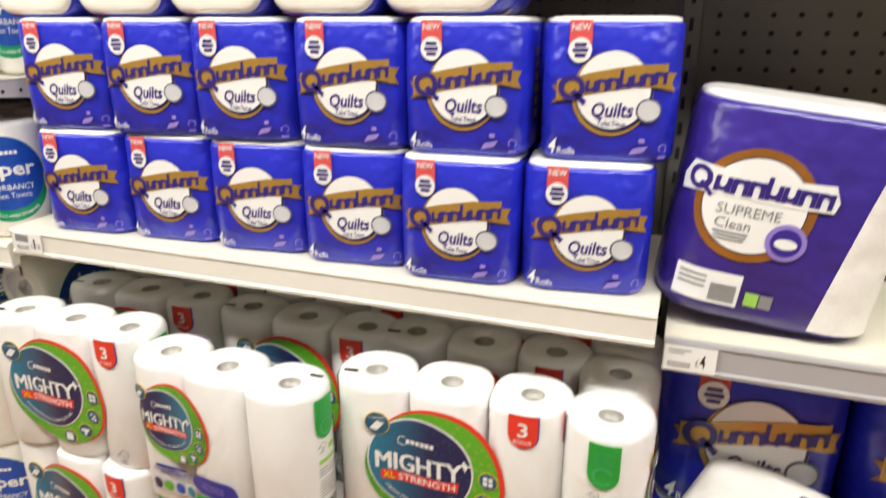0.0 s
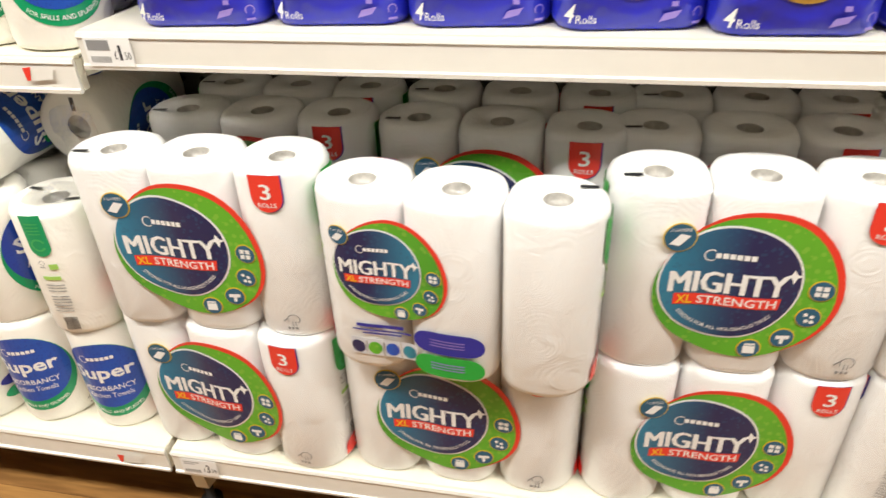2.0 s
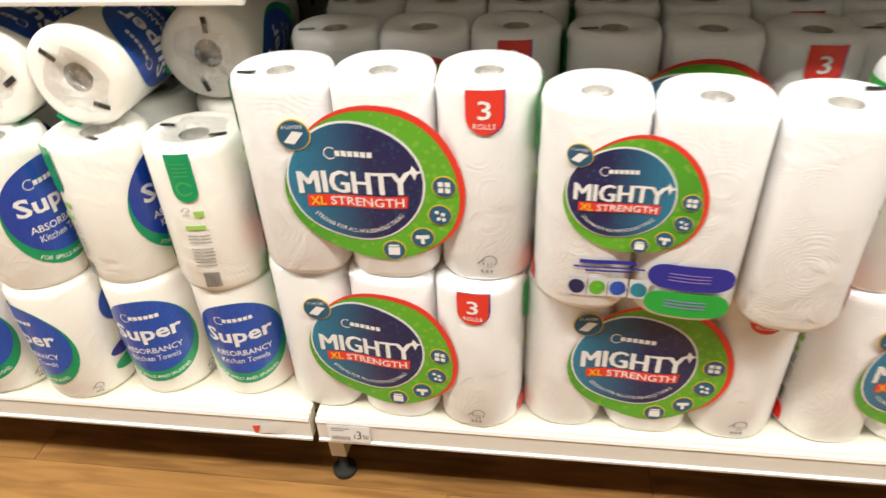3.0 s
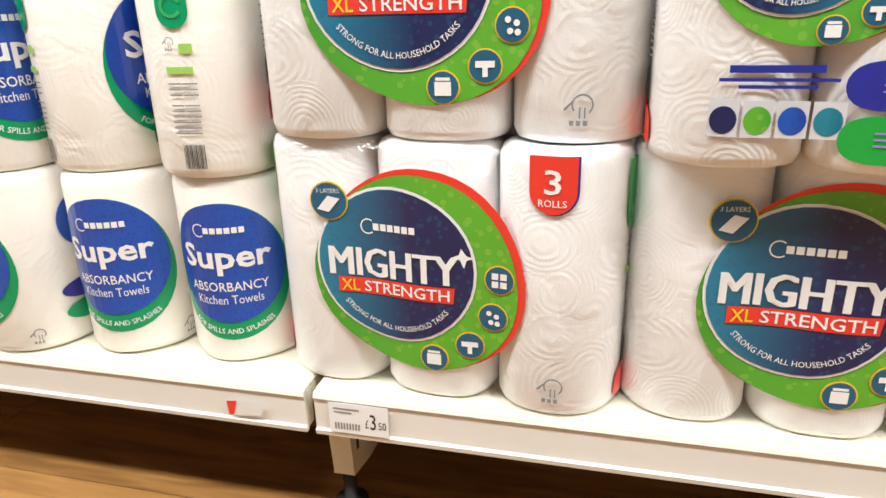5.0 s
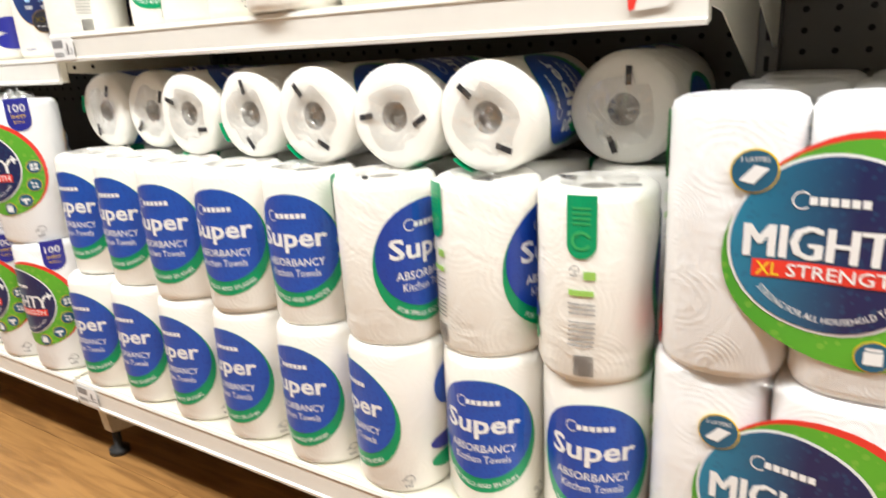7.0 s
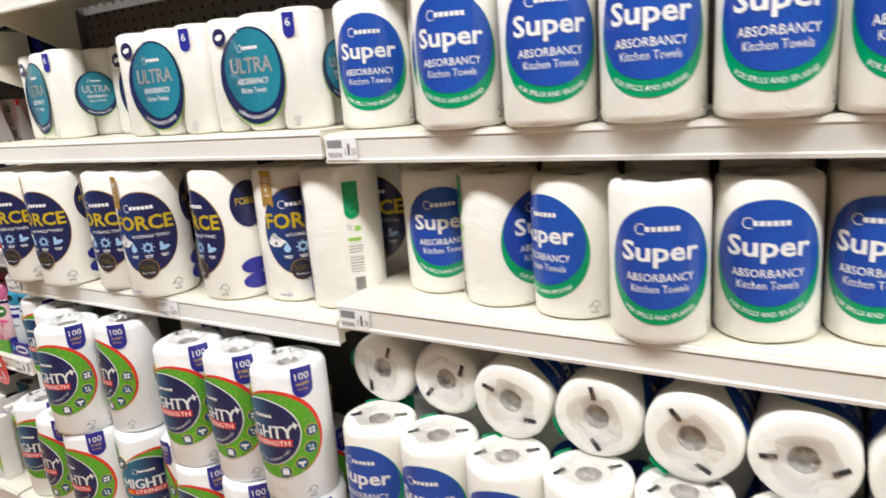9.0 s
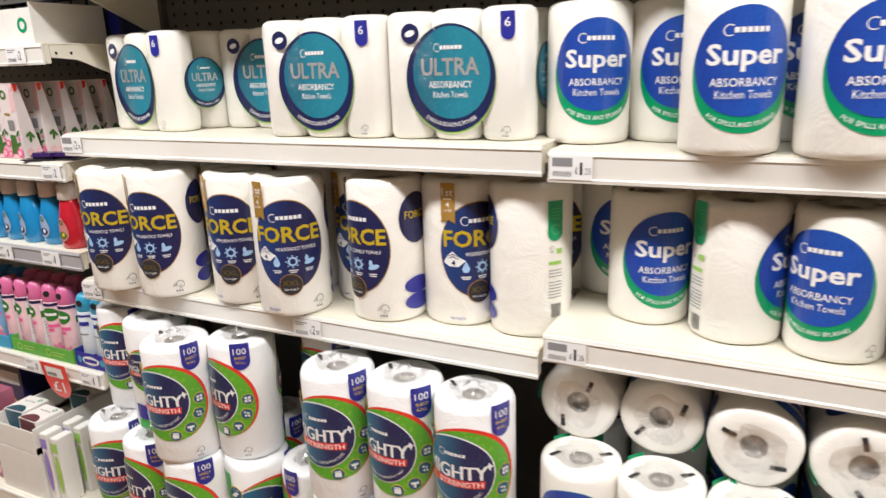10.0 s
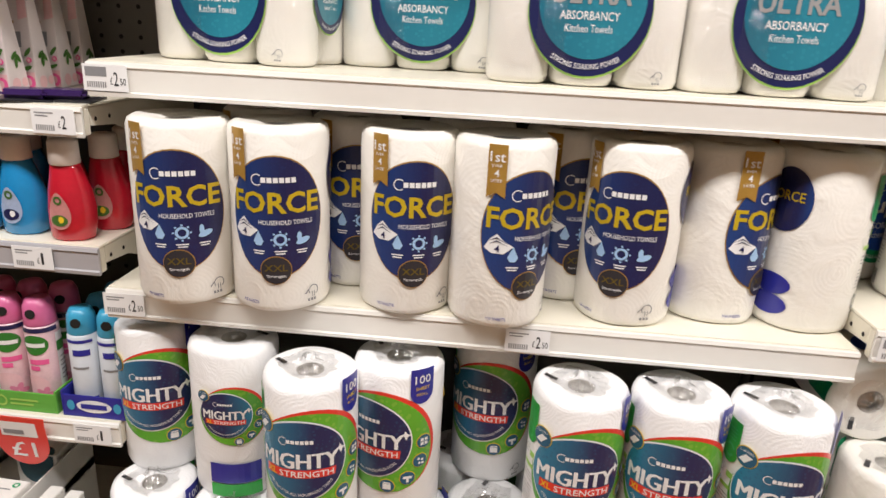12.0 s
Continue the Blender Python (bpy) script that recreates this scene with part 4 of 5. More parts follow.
for i, x in enumerate([-3.735, -2.485, -1.242, 0.008, 1.262, 2.512]):
    u = structure("upright_%d" % (i + 1), box(x - 0.015, x + 0.015, BACK - 0.022, BACK + 0.03, 0.0, 2.15, 0.003), plain("upright_grey_steel", (0.16, 0.15, 0.135), 0.45, metal=0.3), "grey slotted steel upright")
    bm = bmesh.new()
    for q in range(40):
        bmesh.ops.create_grid(bm, x_segments=1, y_segments=1, size=1, matrix=Matrix.Translation((x, BACK - 0.0255, 0.3 + q * 0.045)) @ Matrix.Rotation(radians(90), 4, "X") @ Matrix.Diagonal((0.0035, 0.011, 1, 1)))
    part("slot", bm, HOLE, u)["kind"] = "stuff"


def gondola_shelf(x0, x1, top, front, lip=0.052, label="cream steel shelf with white ticket strip along its front", gap=0.006, strip=None):
    t = thing("shelf", label, "shelf", "gondola shelves", pose(0, 0, 0))
    x0, x1 = x0 + gap, x1 - gap
    bm = box(x0, x1, front + 0.004, BACK - 0.024, top - 0.004, top, 0.0015)
    part("deck", bm, SHELF, t, "cream steel deck")
    part("front_fold", box(x0, x1, front + 0.004, front + 0.020, top - lip, top - 0.0045, 0.0015), SHELF, t)
    # ticket strip: a shallow channel, leaning back slightly
    bm = bmesh.new()
    prof = [(front + 0.0035, top - 0.002), (front - 0.0015, top - 0.003), (front - 0.0035, top - 0.009), (front - 0.0010, top - 0.011), (front - 0.0005, top - lip + 0.006),
            (front - 0.0040, top - lip + 0.004), (front - 0.0030, top - lip - 0.002), (front + 0.0035, top - lip - 0.002)]
    a = [bm.verts.new((x0, y, z)) for y, z in prof]
    b = [bm.verts.new((x1, y, z)) for y, z in prof]
    for i in range(len(prof) - 1):
        bm.faces.new((a[i], a[i + 1], b[i + 1], b[i]))
    bm.faces.new(list(reversed(a)))
    bm.faces.new(b)
    part("ticket_strip", bm, strip or STRIP, t, "grey plastic ticket strip" if strip else "white plastic ticket strip")
    for x in (x0 + 0.001, x1 - 0.003):
        bm = bmesh.new()
        pts = [(front + 0.021, top - 0.0045), (BACK - 0.024, top - 0.0045), (BACK - 0.024, top - 0.13), (BACK - 0.06, top - 0.13), (front + 0.09, top - 0.040), (front + 0.021, top - 0.034)]
        va = [bm.verts.new((x, y, z)) for y, z in pts]
        vb = [bm.verts.new((x + 0.002, y, z)) for y, z in pts]
        bm.faces.new(va)
        bm.faces.new(list(reversed(vb)))
        for i in range(len(pts)):
            bm.faces.new((va[i], vb[i], vb[(i + 1) % len(pts)], va[(i + 1) % len(pts)]))
        part("bracket", bm, SHELF, t)
        for y in (0.035, 0.075):
            hb = bmesh.new()
            bmesh.ops.create_circle(hb, cap_ends=True, segments=8, radius=0.004, matrix=Matrix.Translation((x + (0.0032 if x > (x0 + x1) / 2 else -0.0012), front + y, top - 0.024)) @ Matrix.Rotation(radians(90), 4, "Y"))
            part("bracket_hole", hb, HOLE, t)
    return t


Z1, ZD2, ZC2, ZC3, ZB2, ZB3, ZE2 = 0.206, 0.950, 0.910, 1.232, 0.868, 1.240, 0.906
YD2, YC2, YC3, YB2, YB3, YE2, YA = 0.095, 0.101, 0.122, 0.108, 0.124, 0.118, 0.120
A3, A2, A1, A4 = 1.168, 0.933, 0.590, 1.455
base_shelves = [gondola_shelf(x0, x1, Z1, 0.0, 0.056, "deep cream steel base shelf with white ticket strip") for x0, x1 in BAYS]
gondola_shelf(0.012, 1.270, ZD2, YD2)
gondola_shelf(-1.238, 0.0, ZC2, YC2)
gondola_shelf(-1.238, 0.0, ZC3, YC3)
gondola_shelf(-2.480, -1.238, ZB2, YB2)
gondola_shelf(-2.480, -1.238, ZB3, YB3)
GREYSTRIP = plain("grey_ticket_plastic", (0.42, 0.41, 0.43), 0.3, vary=0.05, scale=5, coat=0.3)
gondola_shelf(1.270, 2.512, ZE2, YE2, label="cream steel shelf with grey ticket strip along its front", strip=GREYSTRIP)
for z in (A3, A2, A1, A4):
    gondola_shelf(-3.735, -2.482, z, YA, 0.048, strip=GREYSTRIP if z == A2 else None)
for x0, x1 in BAYS:
    gondola_shelf(x0, x1, 1.62, 0.14, label="cream steel top shelf seen from below")


def shelf_foot(x, shelf):
    bm = bmesh.new()
    pts = [(0.026, 0.150), (0.44, 0.150), (0.44, 0.05), (0.090, 0.05), (0.034, 0.062)]
    va, vb = [bm.verts.new((x - 0.014, y, z)) for y, z in pts], [bm.verts.new((x + 0.014, y, z)) for y, z in pts]
    bm.faces.new(va)
    bm.faces.new(list(reversed(vb)))
    for i in range(5):
        bm.faces.new((va[i], vb[i], vb[(i + 1) % 5], va[(i + 1) % 5]))
    arm = part("foot_arm", bm, STEEL, shelf, "cream folded steel foot arm")
    part("levelling_pad", lathe([(0, 0), (0.022, 0), (0.022, 0.012), (0.009, 0.016), (0.009, 0.055), (0, 0.055)], 16, 0, 0, None, x, 0.050), BLACK, arm, "black levelling pad", True)
    for y, w, h in ((0.050, 0.004, 0.020), (0.075, 0.003, 0.006), (0.100, 0.004, 0.020), (0.125, 0.003, 0.006)):
        for side in (-0.0145, 0.0145):
            bm = bmesh.new()
            bm.faces.new([bm.verts.new((x + side, y + a * w, 0.112 + b * h)) for a, b in ((-1, -1), (1, -1), (1, 1), (-1, 1))])
            part("slot", bm, HOLE, arm)


# added near-black panel: paints the deep shade beneath the base shelves
structure("kick_plate", box(-3.735, 2.512, 0.300, 0.312, 0.0, 0.149), plain("dark_brown_plinth", (0.022, 0.016, 0.012), 0.6), "dark brown kick plate under the base shelves")
for bs, (x0, x1) in zip(base_shelves, BAYS):
    shelf_foot(x0 + 0.020, bs)

# ---- goods, bay by bay ----
def lay(proto, rows):
    """Stands copies of a thing at rows of (x, y, z, turn); the thing itself takes the first place."""
    for i, row in enumerate(rows):
        x, y, z, a = row[:4]
        m = pose(x, y, z + 0.0006, row[4] if len(row) > 4 else 0, row[5] if len(row) > 5 else 0, a)
        if i == 0:
            proto.matrix_basis = m
        else:
            copy_thing(proto, m)


rng = random.Random(4)
# bay of blue-label rolls
rows = []
for x, a in ((-0.121, 14), (-0.273, 12), (-0.420, -30), (-0.573, -2), (-0.725, -4), (-0.868, -4), (-1.015, 0), (-1.160, 2)):
    rows.append((x, 0.110 if x > -0.2 else 0.100 if x > -0.3 else 0.072, Z1, a))
for x, y, a in ((-0.122, 0.100, 146), (-0.276, 0.106, 103), (-0.424, 0.078, 78), (-0.578, 0.085, 14), (-0.722, 0.074, 14), (-0.867, 0.074, 10), (-1.015, 0.088, 6), (-1.160, 0.098, 4)):
    rows.append((x, y, Z1 + SH, a))
for i in range(8):
    rows.append((-0.11 - 0.152 * i, 0.265, Z1, rng.uniform(-180, 180)))
    rows.append((-0.11 - 0.152 * i, 0.262, Z1 + SH, rng.uniform(-180, 180)))
rows += [(-1.081, 0.270, ZC2, 32), (-0.929, 0.230, ZC2, 86), (-0.781, 0.211, ZC2, -26), (-0.629, 0.152, ZC2, 14), (-0.487, 0.205, ZC2, 8), (-0.340, 0.245, ZC2, -8),
         (-0.200, 0.205, ZC2, 18), (-0.074, 0.190, ZC2, 45)]
for i in range(7):
    rows.append((-1.17 + 0.165 * i, 0.40, ZC2, rng.uniform(-20, 40)))
rows += [(-1.203, 0.262, ZC3, 26), (-0.958, 0.165, ZC3, 18), (-0.795, 0.155, ZC3, 24), (-0.638, 0.152, ZC3, 12), (-0.482, 0.152, ZC3, 8), (-0.335, 0.16, ZC3, 5),
         (-0.190, 0.17, ZC3, 5), (-0.078, 0.31, ZC3, 12), (-1.066, 0.318, ZC3, 24), (-0.88, 0.36, ZC3, 30)]
# rolls lying on their sides on top of the two tiers, ends to the aisle
top = Z1 + 2 * SH
for x, a in ((-1.180, 40), (-1.030, 200), (-0.878, 130), (-0.723, 75), (-0.572, 100), (-0.421, 160), (-0.273, 110)):
    rows.append((x, (0.148 if x < -1.0 else 0.112 if x < -0.6 else 0.100) + SH, top + SR, a, 90, 0))
rows.append((-0.125, 0.20 + SH, top + SR, 60, 90, 0))


def lying(row):
    x, y, z, a = row[:4]
    return pose(x, y, z, 90) @ pose(0, 0, 0, 0, 0, a)


kitchen = super_roll()
started = False
for row in rows:
    m = lying(row) if len(row) > 4 else pose(row[0], row[1], row[2] + 0.0008, rng.uniform(-0.5, 0.5), rng.uniform(-0.5, 0.5), row[3])
    if not started:
        kitchen.matrix_basis = m
        started = True
    else:
        made = copy_thing(kitchen, m)
        if len(row) > 4:
            tagged(made, "white kitchen roll lying on its side on standing rolls", "", "lying kitchen rolls")

# bay of three-roll packs
py = 0.015 + PR
lay(three_pack(), [
    (0.159, py - 0.004, Z1, -5), (0.556, py, Z1, -1), (0.958, py + 0.012, Z1, 4), (1.212, 0.020 + 3 * PR, Z1, -90),
    (0.168, py + 0.000, Z1 + PH, 1), (0.565, py - 0.050, Z1 + PH - 0.010, 174), (0.957, py + 0.016, Z1 + PH, 2), (1.214, 0.015 + 3 * PR, Z1 + PH, -90),
    (0.190, py + 0.150, Z1, 0), (0.600, py + 0.150, Z1, 0), (0.985, py + 0.152, Z1, 0),
    (0.195, py + 0.175, Z1 + PH, 2), (0.600, py + 0.165, Z1 + PH, -2), (0.965, py + 0.175, Z1 + PH, 1),
    (0.200, py + 0.290, Z1, 0), (0.610, py + 0.290, Z1, 0), (1.00, py + 0.292, Z1, 0),
    (0.210, py + 0.315, Z1 + PH, 0), (0.615, py + 0.310, Z1 + PH, 0), (1.000, py + 0.315, Z1 + PH, 0)])

# blue toilet tissue above them
rows = []
for x, y, x2, y2 in ((0.189, 0.114, 0.186, 0.118), (0.385, 0.128, 0.376, 0.122), (0.574, 0.128, 0.565, 0.122), (0.763, 0.122, 0.764, 0.120), (0.952, 0.104, 0.957, 0.118), (1.142, 0.124, 1.160, 0.140)):
    rows.append((x, y + QD / 2, ZD2, 5 + rng.uniform(-3, 3)))
    rows.append((x2, y2 + QD / 2, ZD2 + QH, 5 + rng.uniform(-3, 3)))
for i in range(6):
    rows.append((0.175 + 0.19 * i, 0.37, ZD2, 4))
    rows.append((0.175 + 0.19 * i, 0.37, ZD2 + QH, 4))
blue = quilts_pack()
lay(blue, rows)
# the third tier lies on its back, white roll ends to the aisle
for x in (0.150, 0.345, 0.540, 0.735, 0.925):
    copy_thing(blue, pose(x, 0.125 + QH, ZD2 + 2 * QH + QD / 2 + 0.002, 90))
# larger packs of the same kind, two high, at the back of the next bay
for x in (1.428, 1.732):
    for tier in (0, 1):
        big = copy_thing(blue, pose(x, 0.372, Z1 + 0.001 + tier * QH * 1.55, 0, 0, 2) @ Matrix.Scale(1.55, 4))
        tagged(big, "large ultramarine toilet tissue pack with gold ribbon print, stacked", "toilet rolls", "large blue packs")
lay(supreme_pack(), [(1.396, 0.145 + 0.10, ZE2 + 0.018, 3, 0, 7)])
lay(new_pack(), [(1.442, 0.125, Z1, -16)])
lay(pink_pack(), [(1.500, 0.125, Z1 + 0.308, -22, 5, 6)])

# bay of tall rolls, navy-label rolls and teal packs
rows = []
for x, y, a in ((-2.415, 0.095, 32), (-2.250, 0.070, -5), (-2.092, 0.055, 5), (-1.948, 0.105, 60), (-1.800, 0.135, -60), (-1.660, 0.070, 10), (-1.500, 0.070, -5), (-1.342, 0.070, 8)):
    rows.append((x, y, Z1, a))
for x, y, a in ((-2.432, 0.190, 25), (-2.266, 0.137, 215), (-2.104, 0.050, 18), (-1.970, 0.124, -14), (-1.804, 0.258, -6), (-1.668, 0.076, 14), (-1.510, 0.082, 0), (-1.356, 0.070, 10)):
    rows.append((x, y, Z1 + MH, a))
for i in range(6):
    rows.append((-2.37 + 0.172 * i, 0.290, Z1, rng.uniform(-60, 60)))
lay(hundred_roll(), rows)

rows = [(-2.336, 0.134, ZB2, 14), (-2.176, 0.140, ZB2, 10), (-1.970, 0.172, ZB2, 13), (-1.817, 0.151, ZB2, 31), (-1.603, 0.199, ZB2, -24), (-1.450, 0.240, ZB2, 45),
        (-1.300, 0.232, ZB2, -160), (-2.078, 0.275, ZB2, 10), (-1.705, 0.290, ZB2, 14), (-1.30, 0.412, ZB2, 0), (-2.25, 0.30, ZB2, 0), (-1.88, 0.32, ZB2, 0), (-1.54, 0.40, ZB2, 0)]
lay(force_roll(), rows)
lay(ultra_pack(), [(-2.272, 0.300, ZB3, -12), (-1.978, 0.396, ZB3, 2), (-1.715, 0.241, ZB3, 1), (-1.424, 0.248, ZB3, 0)])


# ---- the air-freshener bay ----
def scent_box():
    t = thing("scent_refill_box", "white wedge-shaped diffuser box with pink rose print", "box", "scent refill boxes")
    body = box(-0.030, 0.030, 0, 0.056, 0, 0.195, 0.0012)
    for v in body.verts:
        v.co.y *= 1 - 0.72 * v.co.z / 0.195
    part("carton", body, plain("blush_carton", (0.76, 0.68, 0.67), 0.4, vary=0.06, coat=0.2), t)
    sh = Sheet(lambda u, v, h: (u, -h, v), 1)
    fade = plain("rose_blush_print", (0.80, 0.50, 0.52), 0.4, vary=0.12)
    leafy = plain("leaf_print_green", (0.06, 0.16, 0.03), 0.4, vary=0.2)
    sh.put("blush_foot", fade, rect(0, 0.016, 0.058, 0.030), 0)
    sh.put("green_ring", leafy, ring(-0.010, 0.166, 0.007, 0.012, n=16), 1)
    sh.put("petal_print", fade, poly([(0.012, 0.120), (0.029, 0.125), (0.029, 0.193), (0.016, 0.193)]), 0)
    sh.put("petal_print", RED, egg(0.022, 0.184, 0.006, 0.008, n=10), 1)
    sh.put("gold_letters", GOLD, rect(-0.006, 0.116, 0.020, 0.005), 1)
    sh.put("vase_print", INKG, poly([(-0.008, 0.074), (0.012, 0.074), (0.014, 0.100), (-0.010, 0.100)]), 1)
    sh.put("jar_print", leafy, poly([(-0.014, 0.012), (0.014, 0.012), (0.010, 0.062), (-0.010, 0.062)]), 1)
    for x, y, r in ((-0.021, 0.040, 0.010), (-0.020, 0.012, 0.009), (0.018, 0.014, 0.012), (0.023, 0.052, 0.005)):
        sh.put("rose_print", PINK, egg(x, y, r, r, n=14), 2)
        sh.put("rose_heart", fade, egg(x, y, r * 0.5, r * 0.6, n=10), 3)
    for x, y, a in ((0.022, 0.066, 0.9), (-0.024, 0.070, 2.2), (0.018, 0.038, 0.4)):
        sh.put("leaf_print", leafy, egg(x, y, 0.010, 0.0035, turn=a, n=12), 2)
    sh.done(t)
    # the sloping side: a sprig and roses
    sd = Sheet(lambda u, v, h: (0.030 + h, u, v), 1)
    for y, z, a in ((0.020, 0.062, 0.7), (0.030, 0.058, 2.3), (0.024, 0.050, 1.5)):
        sd.put("sprig_print", leafy, egg(y, z, 0.010, 0.0042, turn=a, n=12), 1)
    sd.put("side_rose", fade, egg(0.018, 0.014, 0.011, 0.011, n=14), 1)
    sd.put("side_rose", GOLD, egg(0.040, 0.016, 0.008, 0.008, n=12), 1)
    sd.put("side_petal", RED, poly([(0.001, 0.193), (0.014, 0.193), (0.012, 0.176), (0.003, 0.172)]), 1)
    sd.done(t)
    return t


def freshener_refill():
    t = thing("freshener_refill", "white freshener refill carton with pink plastic top", "refill", "pink freshener refills")
    part("carton", prism(0.056, 0.05, 0.012, [(0, 0.001), (0.002, 0), (0.088, 0), (0.090, 0.001)], 40), plain("blush_carton", (0.76, 0.68, 0.67), 0.4), t)
    part("top", prism(0.050, 0.045, 0.016, [(0.0905, 0), (0.100, 0), (0.128, 0.005), (0.137, 0.012)], 40), plain("soft_pink_plastic", (0.74, 0.33, 0.46), 0.35, vary=0.06), t, "pink plastic top", True)
    sh = Sheet(lambda u, v, h: (u, -0.0252 - h, v), 1)
    sh.put("green_ring", GREEN, ring(0.006, 0.058, 0.006, 0.011, n=16), 0)
    sh.put("rose_print", PINK, egg(0.017, 0.044, 0.006, 0.006, n=12), 0)
    sh.done(t)
    return t


def scent_bottle(liquid, word_, group):
    t = thing("scent_bottle", "%s plastic air freshener bottle with white cap" % word_, "bottle", group)
    body = lathe([(0, 0.002), (0.032, 0.0), (0.037, 0.005), (0.040, 0.030), (0.040, 0.055), (0.036, 0.085), (0.030, 0.108), (0.026, 0.124), (0.023, 0.134), (0, 0.134)], 32)
    for v in body.verts:
        v.co.y *= 0.75
        v.co.x += 0.004 * math.sin(v.co.z * 24)
    part("body", body, liquid, t, "", True)
    part("cap", lathe([(0.022, 0.130), (0.0245, 0.132), (0.0235, 0.168), (0.021, 0.172), (0, 0.172)], 24), plain("warm_white_cap", (0.74, 0.67, 0.62), 0.4), t, "white screw cap", True)
    place = lambda u, v, h: (u + 0.004 * math.sin(v * 24), -math.sqrt(max(0.0, 0.0395 ** 2 - u * u)) * 0.75 - h - 0.0012, v)
    sh = Sheet(place, 0.006)
    red = liquid is REDFLUID
    paper = plain("rosy_label", (0.62, 0.26, 0.25), 0.35, vary=0.2) if red else plain("misty_label", (0.38, 0.47, 0.66), 0.35, vary=0.2)
    sh.put("label_sheet", paper, poly([(-0.008 + 0.019 * math.sin(a) * (1 - 0.35 * math.cos(a)), 0.054 + 0.032 * math.cos(a)) for a in [2 * math.pi * i / 28 for i in range(28)]]), 0)
    sh.put("label_ring", plain("leaf_print_green", (0.06, 0.16, 0.03), 0.4), ring(-0.008, 0.073, 0.004, 0.0075, n=14), 1)
    sh.put("label_picture", plain("leaf_print_green", (0.06, 0.16, 0.03), 0.4) if red else NAVY, egg(-0.008, 0.038, 0.015, 0.010, n=16), 1)
    sh.put("picture_light", YEL if red else INKW, egg(-0.004, 0.040, 0.005, 0.006, n=10), 2)
    sh.done(t)
    return t


def spray_can(body_mat, cap_mat, print_mat, label, group, r=0.029, h=0.20):
    t = thing("spray_can", label, "spray can", group)
    part("body", lathe([(0, 0), (r - 0.002, 0), (r, 0.004), (r, h * 0.74), (r - 0.003, h * 0.77), (0, h * 0.77)], 26), body_mat, t, "", True)
    part("cap", lathe([(r - 0.002, h * 0.765), (r - 0.001, h * 0.78), (r - 0.003, h * 0.93), (r - 0.009, h * 0.99), (r - 0.014, h), (0, h)], 24), cap_mat, t, "", True)
    place, _ = surface(2 * r, 2 * r, r - 1e-4)
    sh = Sheet(place, 0.007)
    part("nozzle", lathe([(0, 0.0), (0.0075, 0.0), (0.009, 0.002), (0.009, 0.004), (0, 0.004)], 16), HOLE, t, "dark spray nozzle")
    bpy.data.objects[t.children[-1].name].matrix_basis = pose(0, -r + 0.0048, h * 0.885, 90)
    if print_mat is GREEN:
        sh.put("navy_band", NAVY, rect(0, h * 0.735, 0.086, 0.009), 0)
        sh.put("round_mark", plain("deep_green_ink", (0.03, 0.20, 0.03), 0.35), egg(0, h * 0.60, 0.024, 0.020), 0)
        sh.put("mark_bar", INKW, rect(0, h * 0.60, 0.036, 0.008), 1)
        sh.put("pale_side", INKW, rect(0.052, h * 0.36, 0.030, 0.14), 0)
        sh.put("side_tag", plain("deep_green_ink", (0.03, 0.20, 0.03), 0.35), rect(0.052, h * 0.56, 0.030, 0.020), 1)
        for i in range(6):
            sh.put("side_text", INKG, rect(0.052, h * 0.45 - i * 0.009, 0.022, 0.002), 1)
        sh.put("pink_bar", PINK, rect(0.004, h * 0.44, 0.034, 0.010), 0)
        sh.put("pink_bar", PINK, rect(-0.004, h * 0.38, 0.018, 0.009), 0)
        sh.put("flower_print", PALEPINK, egg(-0.008, h * 0.20, 0.026, 0.024), 0)
        for i in range(5):
            a = i * 1.256
            sh.put("petal_print", plain("petal_rose", (0.72, 0.22, 0.34), 0.4), egg(0.008 + 0.009 * math.cos(a), h * 0.13 + 0.009 * math.sin(a), 0.008, 0.005, turn=a, n=10), 1)
    else:
        sh.put("blue_band", ROYAL, rect(0, h * 0.71, 0.05, 0.006), 0)
        sh.put("blue_mark", print_mat, rect(0.004, h * 0.60, 0.03, 0.012), 0)
        sh.put("grey_text", INKG, rect(0, h * 0.45, 0.028, 0.004), 0)
        sh.put("blue_foot", print_mat, rect(0, h * 0.10, 0.05, 0.022), 0)
    sh.done(t)
    return t


def display_tray(w, d, h, mat_, label):
    t = thing("display_tray", label, "display tray")
    part("tray_base", box(-w / 2, w / 2, 0, d, 0, 0.003), mat_, t)
    part("tray_front", box(-w / 2, w / 2, -0.003, 0, 0, h, 0.0008), mat_, t)
    part("tray_back", box(-w / 2, w / 2, d, d + 0.003, 0, h), mat_, t)
    for x in (-w / 2 - 0.003, w / 2):
        part("tray_side", box(x, x + 0.003, -0.003, d + 0.003, 0, h * 1.15), mat_, t)
    return t


rows = []
for x in (-2.707, -2.769):
    for j in range(5):
        rows.append((x + 0.006 * j, YA + 0.026 + 0.062 * j, A3, 2))
lay(scent_box(), rows)
rows = []
for i in range(6):
    for j in range(3):
        rows.append((-2.836 - 0.060 * i, YA + 0.058 + 0.056 * j, A3 + 0.0036, rng.uniform(-5, 5)))
lay(freshener_refill(), rows)
rt = display_tray(0.118, 0.19, 0.042, CARDGREEN, "green card display tray under pink refills")
rt.matrix_basis = pose(-2.866, YA + 0.024, A3 + 0.0005)
for i in (1, 2):
    copy_thing(rt, pose(-2.866 - 0.1245 * i, YA + 0.024, A3 + 0.0005))
